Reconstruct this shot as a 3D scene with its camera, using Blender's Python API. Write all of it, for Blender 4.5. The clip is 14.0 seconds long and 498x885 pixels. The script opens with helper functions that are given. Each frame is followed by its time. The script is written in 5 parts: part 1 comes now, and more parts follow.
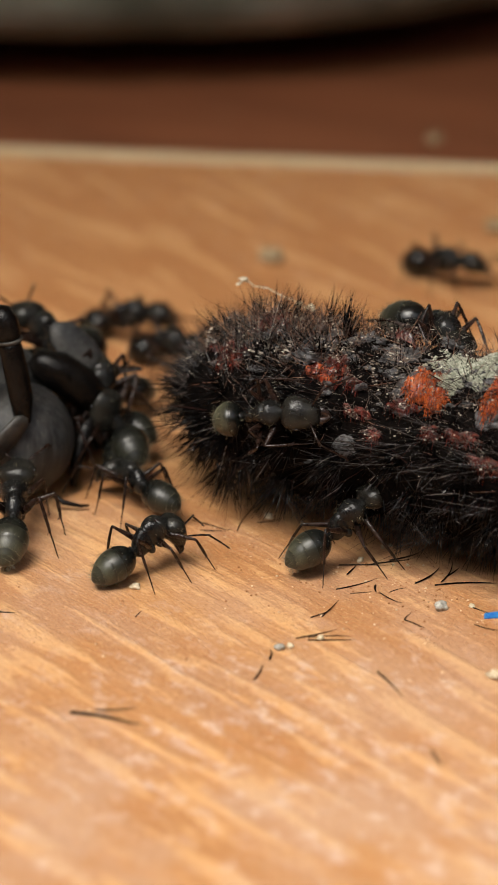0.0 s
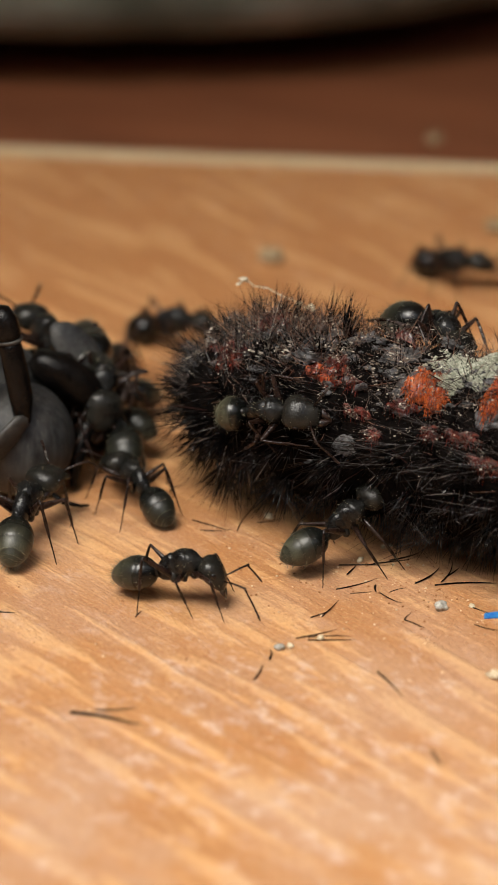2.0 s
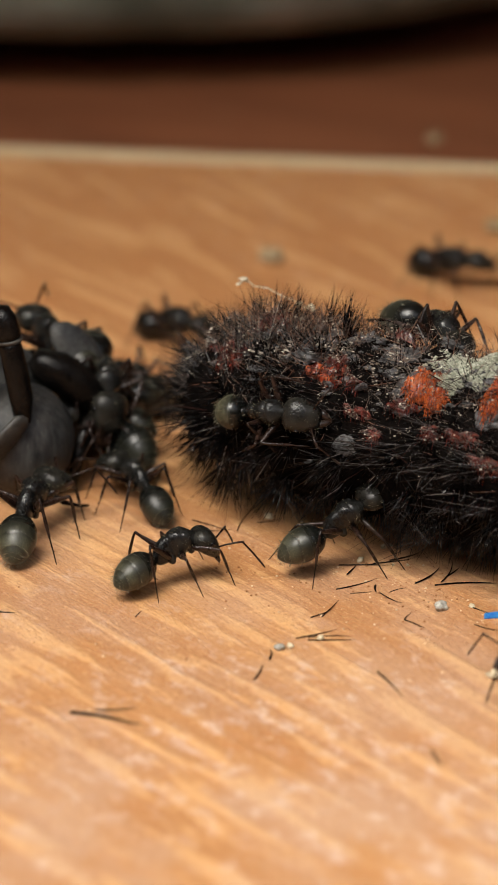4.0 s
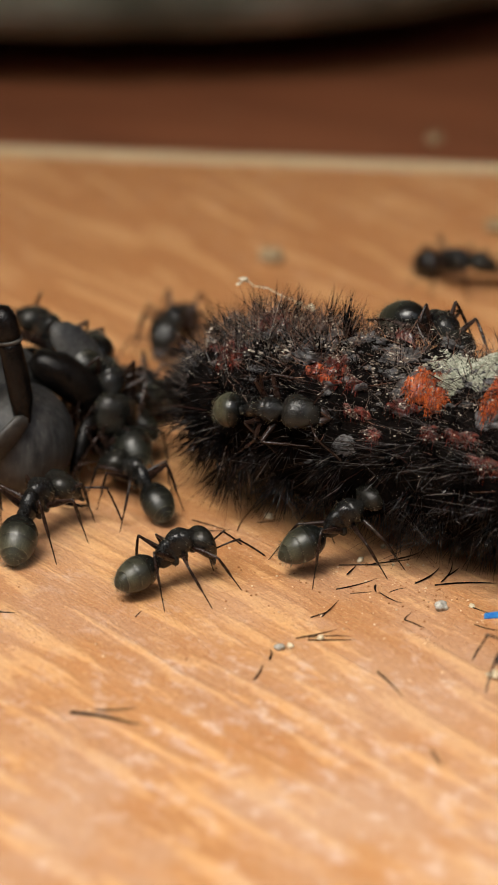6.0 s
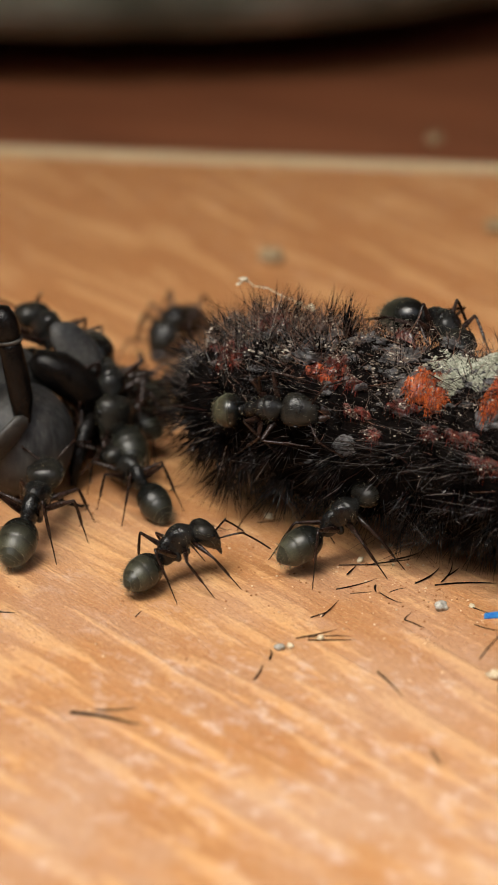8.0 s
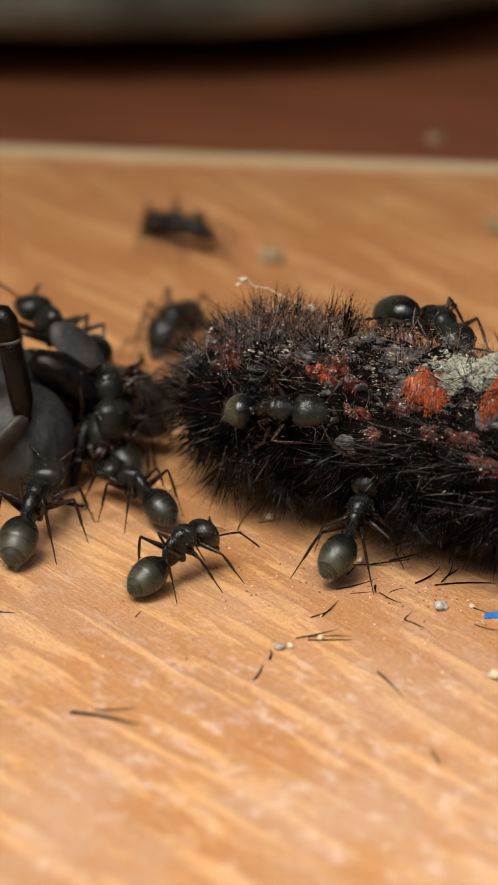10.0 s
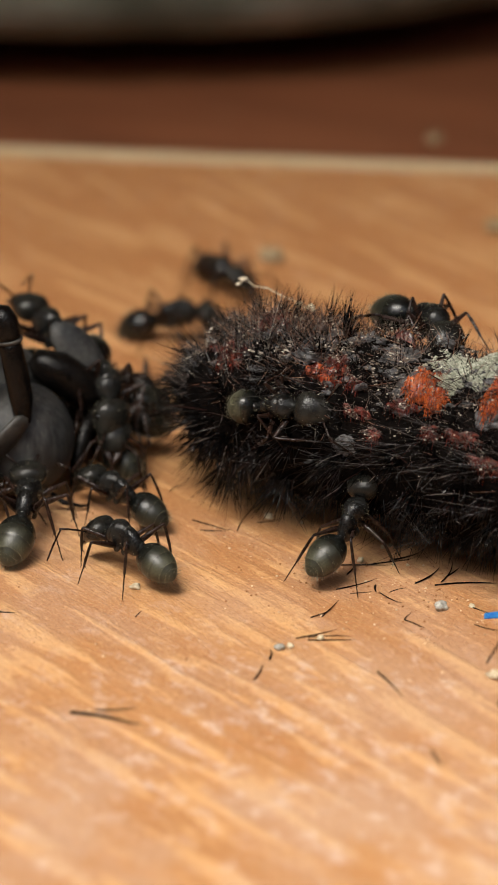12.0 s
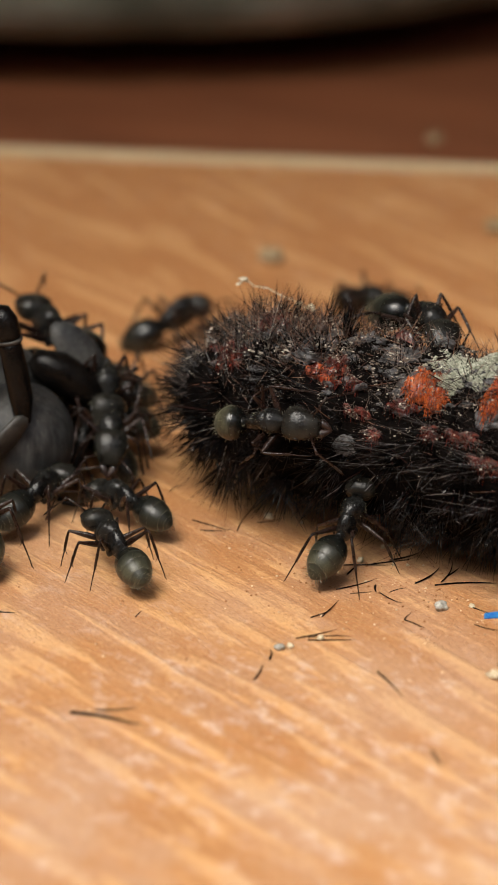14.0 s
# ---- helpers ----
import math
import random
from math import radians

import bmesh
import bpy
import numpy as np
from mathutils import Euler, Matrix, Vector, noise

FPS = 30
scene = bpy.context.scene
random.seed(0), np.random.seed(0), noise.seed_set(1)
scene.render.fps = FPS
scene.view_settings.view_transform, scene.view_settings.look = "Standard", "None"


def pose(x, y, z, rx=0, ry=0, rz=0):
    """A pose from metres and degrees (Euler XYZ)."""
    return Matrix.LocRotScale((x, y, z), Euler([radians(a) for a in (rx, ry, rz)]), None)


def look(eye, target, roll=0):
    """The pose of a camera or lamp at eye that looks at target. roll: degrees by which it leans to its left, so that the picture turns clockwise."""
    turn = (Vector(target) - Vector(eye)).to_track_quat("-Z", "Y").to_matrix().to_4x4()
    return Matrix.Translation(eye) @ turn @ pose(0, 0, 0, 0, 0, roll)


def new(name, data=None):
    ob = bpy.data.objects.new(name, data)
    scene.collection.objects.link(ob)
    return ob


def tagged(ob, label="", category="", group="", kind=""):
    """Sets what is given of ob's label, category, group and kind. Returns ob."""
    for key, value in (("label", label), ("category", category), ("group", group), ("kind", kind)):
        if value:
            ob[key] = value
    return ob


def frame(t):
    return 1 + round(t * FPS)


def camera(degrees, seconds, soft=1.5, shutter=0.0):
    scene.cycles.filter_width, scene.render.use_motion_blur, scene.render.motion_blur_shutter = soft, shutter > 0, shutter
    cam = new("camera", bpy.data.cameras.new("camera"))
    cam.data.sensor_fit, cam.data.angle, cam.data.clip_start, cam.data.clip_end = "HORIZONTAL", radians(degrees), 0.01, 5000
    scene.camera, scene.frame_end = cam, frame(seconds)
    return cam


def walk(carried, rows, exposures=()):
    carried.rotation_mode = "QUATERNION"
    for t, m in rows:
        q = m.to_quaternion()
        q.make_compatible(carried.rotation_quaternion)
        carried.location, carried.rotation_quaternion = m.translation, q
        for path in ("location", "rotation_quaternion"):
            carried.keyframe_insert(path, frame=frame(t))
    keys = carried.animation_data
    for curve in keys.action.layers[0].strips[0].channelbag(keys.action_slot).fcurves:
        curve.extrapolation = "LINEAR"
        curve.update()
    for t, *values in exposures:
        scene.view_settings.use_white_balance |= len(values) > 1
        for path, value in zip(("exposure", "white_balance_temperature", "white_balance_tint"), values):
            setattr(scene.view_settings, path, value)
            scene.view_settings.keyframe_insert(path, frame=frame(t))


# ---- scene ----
MM = 0.001
DURATION = 14.0


def mm(x, y, z):
    return Vector((x * MM, y * MM, z * MM))


def pose_mm(x, y, z, rx=0, ry=0, rz=0):
    return pose(x * MM, y * MM, z * MM, rx, ry, rz)


# ---- camera: a locked macro lens, 26 cm from the ants ----
cam = camera(8.0, DURATION, soft=0.9)
EYE = mm(0, -239.35, 106.56)
cam.data.dof.use_dof = True
cam.data.dof.focus_distance = 0.2408
cam.data.dof.aperture_fstop = 52
VIEW = look(EYE, (0, 0, 0))
walk(cam, [(0.0, VIEW), (DURATION, VIEW)], exposures=[(0.0, 0.93), (DURATION, 0.93)])

# ---- light: bright overcast sky with a veiled, high sun ----
world = bpy.data.worlds.new("sky")
scene.world = world
world.use_nodes = True
wn = world.node_tree.nodes
sky = wn.new("ShaderNodeTexSky")
sky.sky_type = "NISHITA"
sky.sun_disc = False
sky.sun_elevation = radians(64)
sky.sun_rotation = radians(-145)
sky.dust_density = 4.0
wn["Background"].inputs["Strength"].default_value = 0.12
cloud_cover = wn.new("ShaderNodeHueSaturation")  # thin cloud greys the blue
cloud_cover.inputs["Saturation"].default_value = 0.3
world.node_tree.links.new(sky.outputs["Color"], cloud_cover.inputs["Color"])
world.node_tree.links.new(cloud_cover.outputs["Color"], wn["Background"].inputs["Color"])

sun_data = bpy.data.lights.new("sun", "SUN")
sun_data.energy = 2.5
sun_data.angle = radians(30)
sun_data.color = (1.0, 0.93, 0.82)
sun = new("sun", sun_data)
sun.matrix_world = look((-0.28, -0.40, 1.0), (0, 0, 0))  # high, just clear of the added eave


# ---- materials ----
def material(name, base, rough=0.5, metal=0.0, spec=0.5):
    m = bpy.data.materials.new(name)
    m.use_nodes = True
    b = m.node_tree.nodes["Principled BSDF"]
    b.inputs["Base Color"].default_value = (*base, 1)
    b.inputs["Roughness"].default_value = rough
    b.inputs["Metallic"].default_value = metal
    b.inputs["Specular IOR Level"].default_value = spec
    return m


def node(m, kind, **sockets):
    n = m.node_tree.nodes.new(kind)
    for key, value in sockets.items():
        n.inputs[key.replace("_", " ")].default_value = value
    return n


def join(m, a, b):
    m.node_tree.links.new(a, b)


def bsdf(m):
    return m.node_tree.nodes["Principled BSDF"]


def ramp(m, source, stops):
    r = m.node_tree.nodes.new("ShaderNodeValToRGB")
    e = r.color_ramp.elements
    while len(e) < len(stops):
        e.new(0.5)
    for el, (at, col) in zip(e, stops):
        el.position = at
        el.color = (*col, 1) if len(col) == 3 else col
    join(m, source, r.inputs["Fac"])
    return r.outputs["Color"]


def coords(m, scale=(1, 1, 1), turn=0.0):
    c = m.node_tree.nodes.new("ShaderNodeTexCoord")
    t = node(m, "ShaderNodeMapping")
    t.inputs["Rotation"].default_value = (0, 0, radians(turn))
    t.inputs["Scale"].default_value = scale
    # turn first, then stretch along the turned axes
    if turn:
        t.inputs["Scale"].default_value = (1, 1, 1)
        s = node(m, "ShaderNodeMapping")
        s.inputs["Scale"].default_value = scale
        join(m, c.outputs["Object"], t.inputs["Vector"])
        join(m, t.outputs["Vector"], s.inputs["Vector"])
        return s.outputs["Vector"]
    join(m, c.outputs["Object"], t.inputs["Vector"])
    return t.outputs["Vector"]


def noise_tex(m, vector, scale, detail=4.0, rough=0.55, distortion=0.0):
    n = node(m, "ShaderNodeTexNoise", Scale=scale, Detail=detail, Roughness=rough, Distortion=distortion)
    join(m, vector, n.inputs["Vector"])
    return n.outputs["Fac"]


def mix(m, fac, a, b, blend="MIX"):
    x = m.node_tree.nodes.new("ShaderNodeMix")
    x.data_type, x.blend_type = "RGBA", blend
    for value, socket in ((fac, x.inputs[0]), (a, x.inputs[6]), (b, x.inputs[7])):
        if isinstance(value, (int, float)):
            socket.default_value = value
        elif isinstance(value, tuple):
            socket.default_value = (*value, 1)
        else:
            join(m, value, socket)
    return x.outputs[2]


def calc(m, op, a, b=0.0):
    x = m.node_tree.nodes.new("ShaderNodeMath")
    x.operation = op
    for value, socket in ((a, x.inputs[0]), (b, x.inputs[1])):
        if isinstance(value, (int, float)):
            socket.default_value = value
        else:
            join(m, value, socket)
    return x.outputs[0]


def bump(m, height, strength, distance):
    n = node(m, "ShaderNodeBump", Strength=strength, Distance=distance)
    join(m, height, n.inputs["Height"])
    join(m, n.outputs["Normal"], bsdf(m).inputs["Normal"])


GRAIN = 44.0


def grey(v):
    return (v, v, v)


def stained_wood():
    """Orange-brown stained board: slanting pale grain with feathered flecks, fine pores, stain worn thin in pale
    scuffs, colour darker and redder towards the far edge.
    """
    m = material("stained_wood", (0.5, 0.24, 0.09), 0.55, spec=0.3)
    wander = noise_tex(m, coords(m), 160, 3, 0.6)
    ticks = noise_tex(m, coords(m, (2600, 420, 500), GRAIN + 14), 1.0, 3, 0.7)
    broad = noise_tex(m, coords(m, (14, 120, 60), GRAIN), 1.0, 3, 0.5)
    streak = noise_tex(m, coords(m, (72, 540, 200), GRAIN), 1.0, 5, 0.62, 0.5)
    thin = noise_tex(m, coords(m, (95, 1250, 400), GRAIN), 1.0, 4, 0.65, 0.8)
    pore = noise_tex(m, coords(m, (800, 1900, 900), GRAIN), 1.0, 3, 0.6)
    speck = noise_tex(m, coords(m, (0.6, 1.2, 1), GRAIN), 3600, 4, 0.75)
    sand = noise_tex(m, coords(m, (0.8, 1.1, 1), GRAIN), 7500, 3, 0.7)
    cloud = noise_tex(m, coords(m), 36, 4, 0.6)
    patch = noise_tex(m, coords(m, (1, 1.5, 1), GRAIN), 430, 6, 0.8)
    bleach = noise_tex(m, coords(m, (1, 1.5, 1), GRAIN), 85, 4, 0.6)
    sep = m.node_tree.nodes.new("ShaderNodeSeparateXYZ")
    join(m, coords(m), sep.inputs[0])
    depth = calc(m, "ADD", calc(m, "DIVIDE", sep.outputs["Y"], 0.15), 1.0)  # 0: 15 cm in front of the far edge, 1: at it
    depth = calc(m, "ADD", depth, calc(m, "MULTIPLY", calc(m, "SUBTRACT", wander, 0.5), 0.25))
    base = ramp(m, broad, [(0.28, (0.36, 0.154, 0.054)), (0.5, (0.42, 0.195, 0.074)), (0.72, (0.485, 0.250, 0.104))])
    # greyish worn blotches increase towards the near side, darker redder colour towards the far edge
    worn = calc(m, "MULTIPLY", ramp(m, depth, [(0.08, grey(0.55)), (0.42, grey(0.22)), (0.7, grey(0))]), ramp(m, bleach, [(0.42, grey(0)), (0.58, grey(0.85))]))
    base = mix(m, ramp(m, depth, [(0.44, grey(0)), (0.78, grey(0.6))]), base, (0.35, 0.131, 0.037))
    # pale grain, feathered by short ticks
    s = calc(m, "ADD", streak, calc(m, "ADD", calc(m, "MULTIPLY", calc(m, "SUBTRACT", ticks, 0.5), 0.16), calc(m, "MULTIPLY", calc(m, "SUBTRACT", thin, 0.5), 0.14)))
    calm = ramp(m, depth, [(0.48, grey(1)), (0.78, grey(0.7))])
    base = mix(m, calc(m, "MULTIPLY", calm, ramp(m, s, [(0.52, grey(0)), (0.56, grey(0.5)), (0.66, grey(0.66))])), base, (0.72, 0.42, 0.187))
    base = mix(m, ramp(m, s, [(0.30, grey(0.5)), (0.44, grey(0))]), base, (0.40, 0.165, 0.055))
    base = mix(m, ramp(m, thin, [(0.55, grey(0)), (0.68, grey(0.16))]), base, (0.74, 0.44, 0.20))
    base = mix(m, ramp(m, thin, [(0.32, grey(0.15)), (0.45, grey(0))]), base, (0.36, 0.145, 0.048))
    base = mix(m, worn, base, (0.48, 0.35, 0.27))
    pale = calc(m, "MULTIPLY", ramp(m, patch, [(0.52, grey(0)), (0.61, grey(0.66))]), ramp(m, cloud, [(0.40, grey(0)), (0.55, grey(1))]))
    base = mix(m, calc(m, "MULTIPLY", pale, ramp(m, depth, [(0.08, grey(0.5)), (0.19, grey(1)), (0.29, grey(1)), (0.38, grey(0.2))])), base, (0.66, 0.51, 0.43))
    base = mix(m, ramp(m, pore, [(0.28, grey(0.25)), (0.38, grey(0))]), base, (0.27, 0.10, 0.034))
    base = mix(m, ramp(m, speck, [(0.55, grey(0)), (0.66, grey(0.42))]), base, (0.80, 0.52, 0.27))
    base = mix(m, ramp(m, speck, [(0.33, grey(0.6)), (0.44, grey(0))]), base, (0.29, 0.108, 0.036))
    base = mix(m, ramp(m, sand, [(0.54, grey(0)), (0.66, grey(0.3))]), base, (0.80, 0.50, 0.24))
    base = mix(m, ramp(m, sand, [(0.33, grey(0.36)), (0.45, grey(0))]), base, (0.30, 0.115, 0.04))
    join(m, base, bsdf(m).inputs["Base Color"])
    h = calc(m, "ADD", calc(m, "MULTIPLY", s, 1.2), calc(m, "ADD", calc(m, "MULTIPLY", thin, 0.15), calc(m, "MULTIPLY", speck, 0.45)))
    bump(m, h, 0.7, 0.0004)
    return m


def bare_wood():
    m = material("bare_wood", (0.6, 0.48, 0.3), 0.65, spec=0.3)
    n = noise_tex(m, coords(m, (12, 300, 300), 9), 1.5, 4)
    join(m, ramp(m, n, [(0.3, (0.47, 0.34, 0.19)), (0.55, (0.60, 0.47, 0.29)), (0.8, (0.68, 0.56, 0.38))]), bsdf(m).inputs["Base Color"])
    bump(m, n, 0.4, 0.0003)
    return m


def dark_wood():
    m = material("dark_stained_wood", (0.2, 0.07, 0.03), 0.6, spec=0.3)
    n = noise_tex(m, coords(m, (20, 90, 60), 12), 1.2, 5)
    s = noise_tex(m, coords(m), 140, 4, 0.7)
    c = ramp(m, n, [(0.3, (0.135, 0.044, 0.018)), (0.55, (0.20, 0.068, 0.028)), (0.8, (0.25, 0.096, 0.044))])
    c = mix(m, ramp(m, s, [(0.62, (0, 0, 0)), (0.75, (0.5, 0.5, 0.5))]), c, (0.32, 0.17, 0.09))
    join(m, c, bsdf(m).inputs["Base Color"])
    bump(m, n, 0.4, 0.0004)
    return m


def weathered_glaze():
    m = material("weathered_clay", (0.2, 0.2, 0.16), 0.7, spec=0.3)
    n = noise_tex(m, coords(m, (60, 60, 14)), 1.0, 5)
    s = noise_tex(m, coords(m), 220, 4, 0.7)
    c = ramp(m, n, [(0.3, (0.09, 0.12, 0.09)), (0.5, (0.30, 0.36, 0.29)), (0.72, (0.52, 0.58, 0.48))])
    c = mix(m, 0.4, c, ramp(m, s, [(0.3, (0.4, 0.4, 0.4)), (0.7, (1, 1, 1))]), "MULTIPLY")
    join(m, c, bsdf(m).inputs["Base Color"])
    bump(m, s, 0.5, 0.0008)
    return m


def chitin(name, dark, pale, rough, fuzz=0.5, spec=0.5):
    """Black insect shell with a thin bloom of pale down and fine pits."""
    m = material(name, dark, rough, spec=spec)
    v = coords(m)
    big = noise_tex(m, v, 900, 3)
    fine = noise_tex(m, v, 9000, 3, 0.7)
    c = mix(m, calc(m, "MULTIPLY", ramp(m, big, [(0.35, (0, 0, 0)), (0.7, (1, 1, 1))]), fuzz), dark, pale)
    c = mix(m, calc(m, "MULTIPLY", ramp(m, fine, [(0.5, (0, 0, 0)), (0.72, (1, 1, 1))]), fuzz), c, pale)
    join(m, c, bsdf(m).inputs["Base Color"])
    join(m, ramp(m, big, [(0.3, (rough * 0.75,) * 3), (0.7, (min(1, rough * 1.3),) * 3)]), bsdf(m).inputs["Roughness"])
    rough_skin = calc(m, "ADD", fine, calc(m, "MULTIPLY", noise_tex(m, v, 2600, 2), 1.5))
    bump(m, rough_skin, 0.55, 0.00005)
    return m


def ribbed_shell():
    """Dull grey-black shell with faint lengthwise scratches and a dusty worn area."""
    m = material("beetle_shell", (0.01, 0.01, 0.01), 0.58, spec=0.35)
    line = noise_tex(m, coords(m, (2600, 2600, 160), 20), 1.0, 3, 0.6)
    nick = noise_tex(m, coords(m, (5200, 900, 700), 35), 1.0, 2, 0.6)
    dusty = noise_tex(m, coords(m), 260, 5, 0.72)
    grit = noise_tex(m, coords(m), 5200, 3, 0.7)
    c = ramp(m, line, [(0.35, (0.010, 0.0105, 0.011)), (0.6, (0.030, 0.0315, 0.032)), (0.72, (0.060, 0.059, 0.054))])
    c = mix(m, ramp(m, dusty, [(0.44, (0, 0, 0)), (0.66, (0.6, 0.6, 0.6))]), c, (0.072, 0.068, 0.060))
    c = mix(m, ramp(m, nick, [(0.66, (0, 0, 0)), (0.72, (0.5, 0.5, 0.5))]), c, (0.085, 0.080, 0.070))
    c = mix(m, ramp(m, grit, [(0.64, (0, 0, 0)), (0.72, (0.7, 0.7, 0.7))]), c, (0.16, 0.145, 0.12))
    join(m, c, bsdf(m).inputs["Base Color"])
    join(m, ramp(m, dusty, [(0.38, (0.42,) * 3), (0.62, (0.72,) * 3)]), bsdf(m).inputs["Roughness"])
    bump(m, calc(m, "ADD", line, calc(m, "MULTIPLY", nick, 0.6)), 0.35, 0.00006)
    return m


def gaster_shell(name, share):
    """Banded hind body: black front plate, then olive-grey down with its silky sheen painted in, thin dark seams with a
    pale rim.
    """
    m = material(name, (0.03, 0.03, 0.025), 0.35, spec=0.4)
    v = coords(m)
    sep = m.node_tree.nodes.new("ShaderNodeSeparateXYZ")
    join(m, v, sep.inputs[0])
    wob = calc(m, "MULTIPLY", calc(m, "SUBTRACT", noise_tex(m, v, 1600, 2), 0.5), 0.00010)
    along = calc(m, "MULTIPLY", calc(m, "ADD", sep.outputs["X"], wob), -1 / 0.0034)
    fine = noise_tex(m, coords(m, (0.2, 1, 1)), 15000, 3, 0.7)
    blot = noise_tex(m, v, 700, 3)
    dark, pale, rim = (0.004, 0.0045, 0.0042), (0.150, 0.150, 0.092), (0.26, 0.25, 0.16)
    silk_sheen = ramp(m, along, [(0.0, (0.0,) * 3), (0.20, (0.02,) * 3), (0.30, (0.10,) * 3), (0.315, (0.03,) * 3), (0.36, (0.18,) * 3), (0.58, (0.78,) * 3), (0.61, (0.35,) * 3), (0.65, (0.80,) * 3),
                           (0.80, (0.95,) * 3), (0.83, (0.35,) * 3), (0.87, (0.7,) * 3), (1.0, (0.35,) * 3)])
    c = mix(m, calc(m, "MULTIPLY", silk_sheen, share), dark, pale)
    c = mix(m, ramp(m, along, [(0.590, (0, 0, 0)), (0.600, (0.14,) * 3), (0.608, (0, 0, 0)), (0.800, (0, 0, 0)), (0.812, (0.16,) * 3), (0.822, (0, 0, 0))]), c, rim)
    c = mix(m, ramp(m, fine, [(0.40, (0.5,) * 3), (0.60, (0, 0, 0))]), c, dark)
    c = mix(m, ramp(m, blot, [(0.36, (0.6,) * 3), (0.62, (0, 0, 0))]), c, dark)
    join(m, c, bsdf(m).inputs["Base Color"])
    join(m, ramp(m, silk_sheen, [(0.0, (0.22,) * 3), (1.0, (0.42,) * 3)]), bsdf(m).inputs["Roughness"])
    bump(m, fine, 0.4, 0.00003)
    return m


def hair(name, root, tip_random, rough=0.35, spec=0.25, few=None, hold=0.75):
    m = material(name, root, rough, spec=0.5)
    g = m.node_tree.nodes.new("ShaderNodeNewGeometry")
    b = bsdf(m)
    b.inputs["Specular IOR Level"].default_value = spec
    join(m, ramp(m, g.outputs["Random Per Island"], [(0.0, root), (0.55, root), (1.0, tip_random)] if few is None else [(0.0, root), (hold, root), (0.955, tip_random), (0.965, few), (1.0, few)]), bsdf(m).inputs["Base Color"])
    return m


def speckled(name, a, b, scale, rough=0.8):
    m = material(name, a, rough, spec=0.3)
    n = noise_tex(m, coords(m), scale, 4, 0.7)
    join(m, ramp(m, n, [(0.35, a), (0.65, b)]), bsdf(m).inputs["Base Color"])
    bump(m, n, 0.6, 0.0002)
    return m


def wet_skin(name, dark, mid, pale):
    """Moist skin between spines: dark folds, red flesh, a wet film on top."""
    m = material(name, mid, 0.35, spec=0.5)
    v = coords(m)
    fold = noise_tex(m, v, 900, 4, 0.65, 0.6)
    fine = noise_tex(m, v, 3800, 4, 0.7)
    c = ramp(m, fold, [(0.36, dark), (0.52, mid), (0.70, pale)])
    c = mix(m, ramp(m, fine, [(0.38, (0.8,) * 3), (0.52, (0, 0, 0))]), c, dark)
    join(m, c, bsdf(m).inputs["Base Color"])
    bsdf(m).inputs["Coat Weight"].default_value = 0.9
    bsdf(m).inputs["Coat Roughness"].default_value = 0.08
    bump(m, calc(m, "ADD", fold, calc(m, "MULTIPLY", fine, 0.5)), 1.0, 0.0003)
    return m


WOOD, BARE, DARK_WOOD, GLAZE = stained_wood(), bare_wood(), dark_wood(), weathered_glaze()
SHELL = chitin("ant_shell", (0.0032, 0.0032, 0.0034), (0.050, 0.050, 0.044), 0.15, 0.26, 0.26)
HEAD_SHELL = chitin("ant_head_shell", (0.0042, 0.0042, 0.004), (0.055, 0.052, 0.041), 0.16, 0.28, 0.26)
# the share sets how strongly the painted sheen shows
GASTER, OLIVE_GASTER, PALE_GASTER = gaster_shell("gaster_shell", 0.16), gaster_shell("olive_gaster_shell", 0.55), gaster_shell("pale_gaster_shell", 1.0)
LEG = chitin("ant_leg_shell", (0.005, 0.0031, 0.0025), (0.042, 0.019, 0.012), 0.25, 0.45, 0.32)
EYE_BLACK = material("ant_eye", (0.004, 0.004, 0.004), 0.15)
JAW = chitin("ant_jaw", (0.010, 0.005, 0.0035), (0.035, 0.015, 0.009), 0.3)
DOWN = hair("pale_down", (0.12, 0.11, 0.07), (0.32, 0.28, 0.18))
# sky glints on bristles and spines are painted as paler single strands
BRISTLE = hair("black_bristle", (0.0016, 0.0014, 0.0014), (0.018, 0.006, 0.0045), 0.14, 0.22, (0.14, 0.12, 0.11), 0.78)
STRAY = hair("stray_bristle", (0.003, 0.0026, 0.0026), (0.075, 0.066, 0.062), 0.16, 0.36)
SPINE_SHEEN = hair("glinting_spine", (0.0022, 0.002, 0.002), (0.09, 0.080, 0.074), 0.16, 0.8, (0.34, 0.31, 0.28), 0.5)
BROWN_HAIR = hair("brown_hair", (0.02, 0.010, 0.007), (0.20, 0.09, 0.055), 0.3, 0.4)
TAN_HAIR = hair("tan_hair", (0.045, 0.018, 0.010), (0.34, 0.19, 0.12), 0.35, 0.4)
DUST = hair("hair_dust", (0.15, 0.12, 0.095), (0.66, 0.60, 0.50), 0.8)
RUST_HAIR = hair("rust_red_hair", (0.16, 0.018, 0.005), (0.80, 0.19, 0.045), 0.2, 0.6, (0.9, 0.55, 0.34), 0.1)
BODY_SKIN = speckled("caterpillar_skin", (0.002, 0.0018, 0.0018), (0.0075, 0.006, 0.0055), 1500, 0.95)
BODY_SKIN.node_tree.nodes["Principled BSDF"].inputs["Specular IOR Level"].default_value = 0.0
PLATE = speckled("dried_skin", (0.006, 0.006, 0.007), (0.135, 0.132, 0.135), 3600, 0.4)
WINE_HAIR = hair("wine_red_hair", (0.025, 0.005, 0.004), (0.20, 0.030, 0.018), 0.2, 0.5, (0.36, 0.12, 0.08), 0.25)
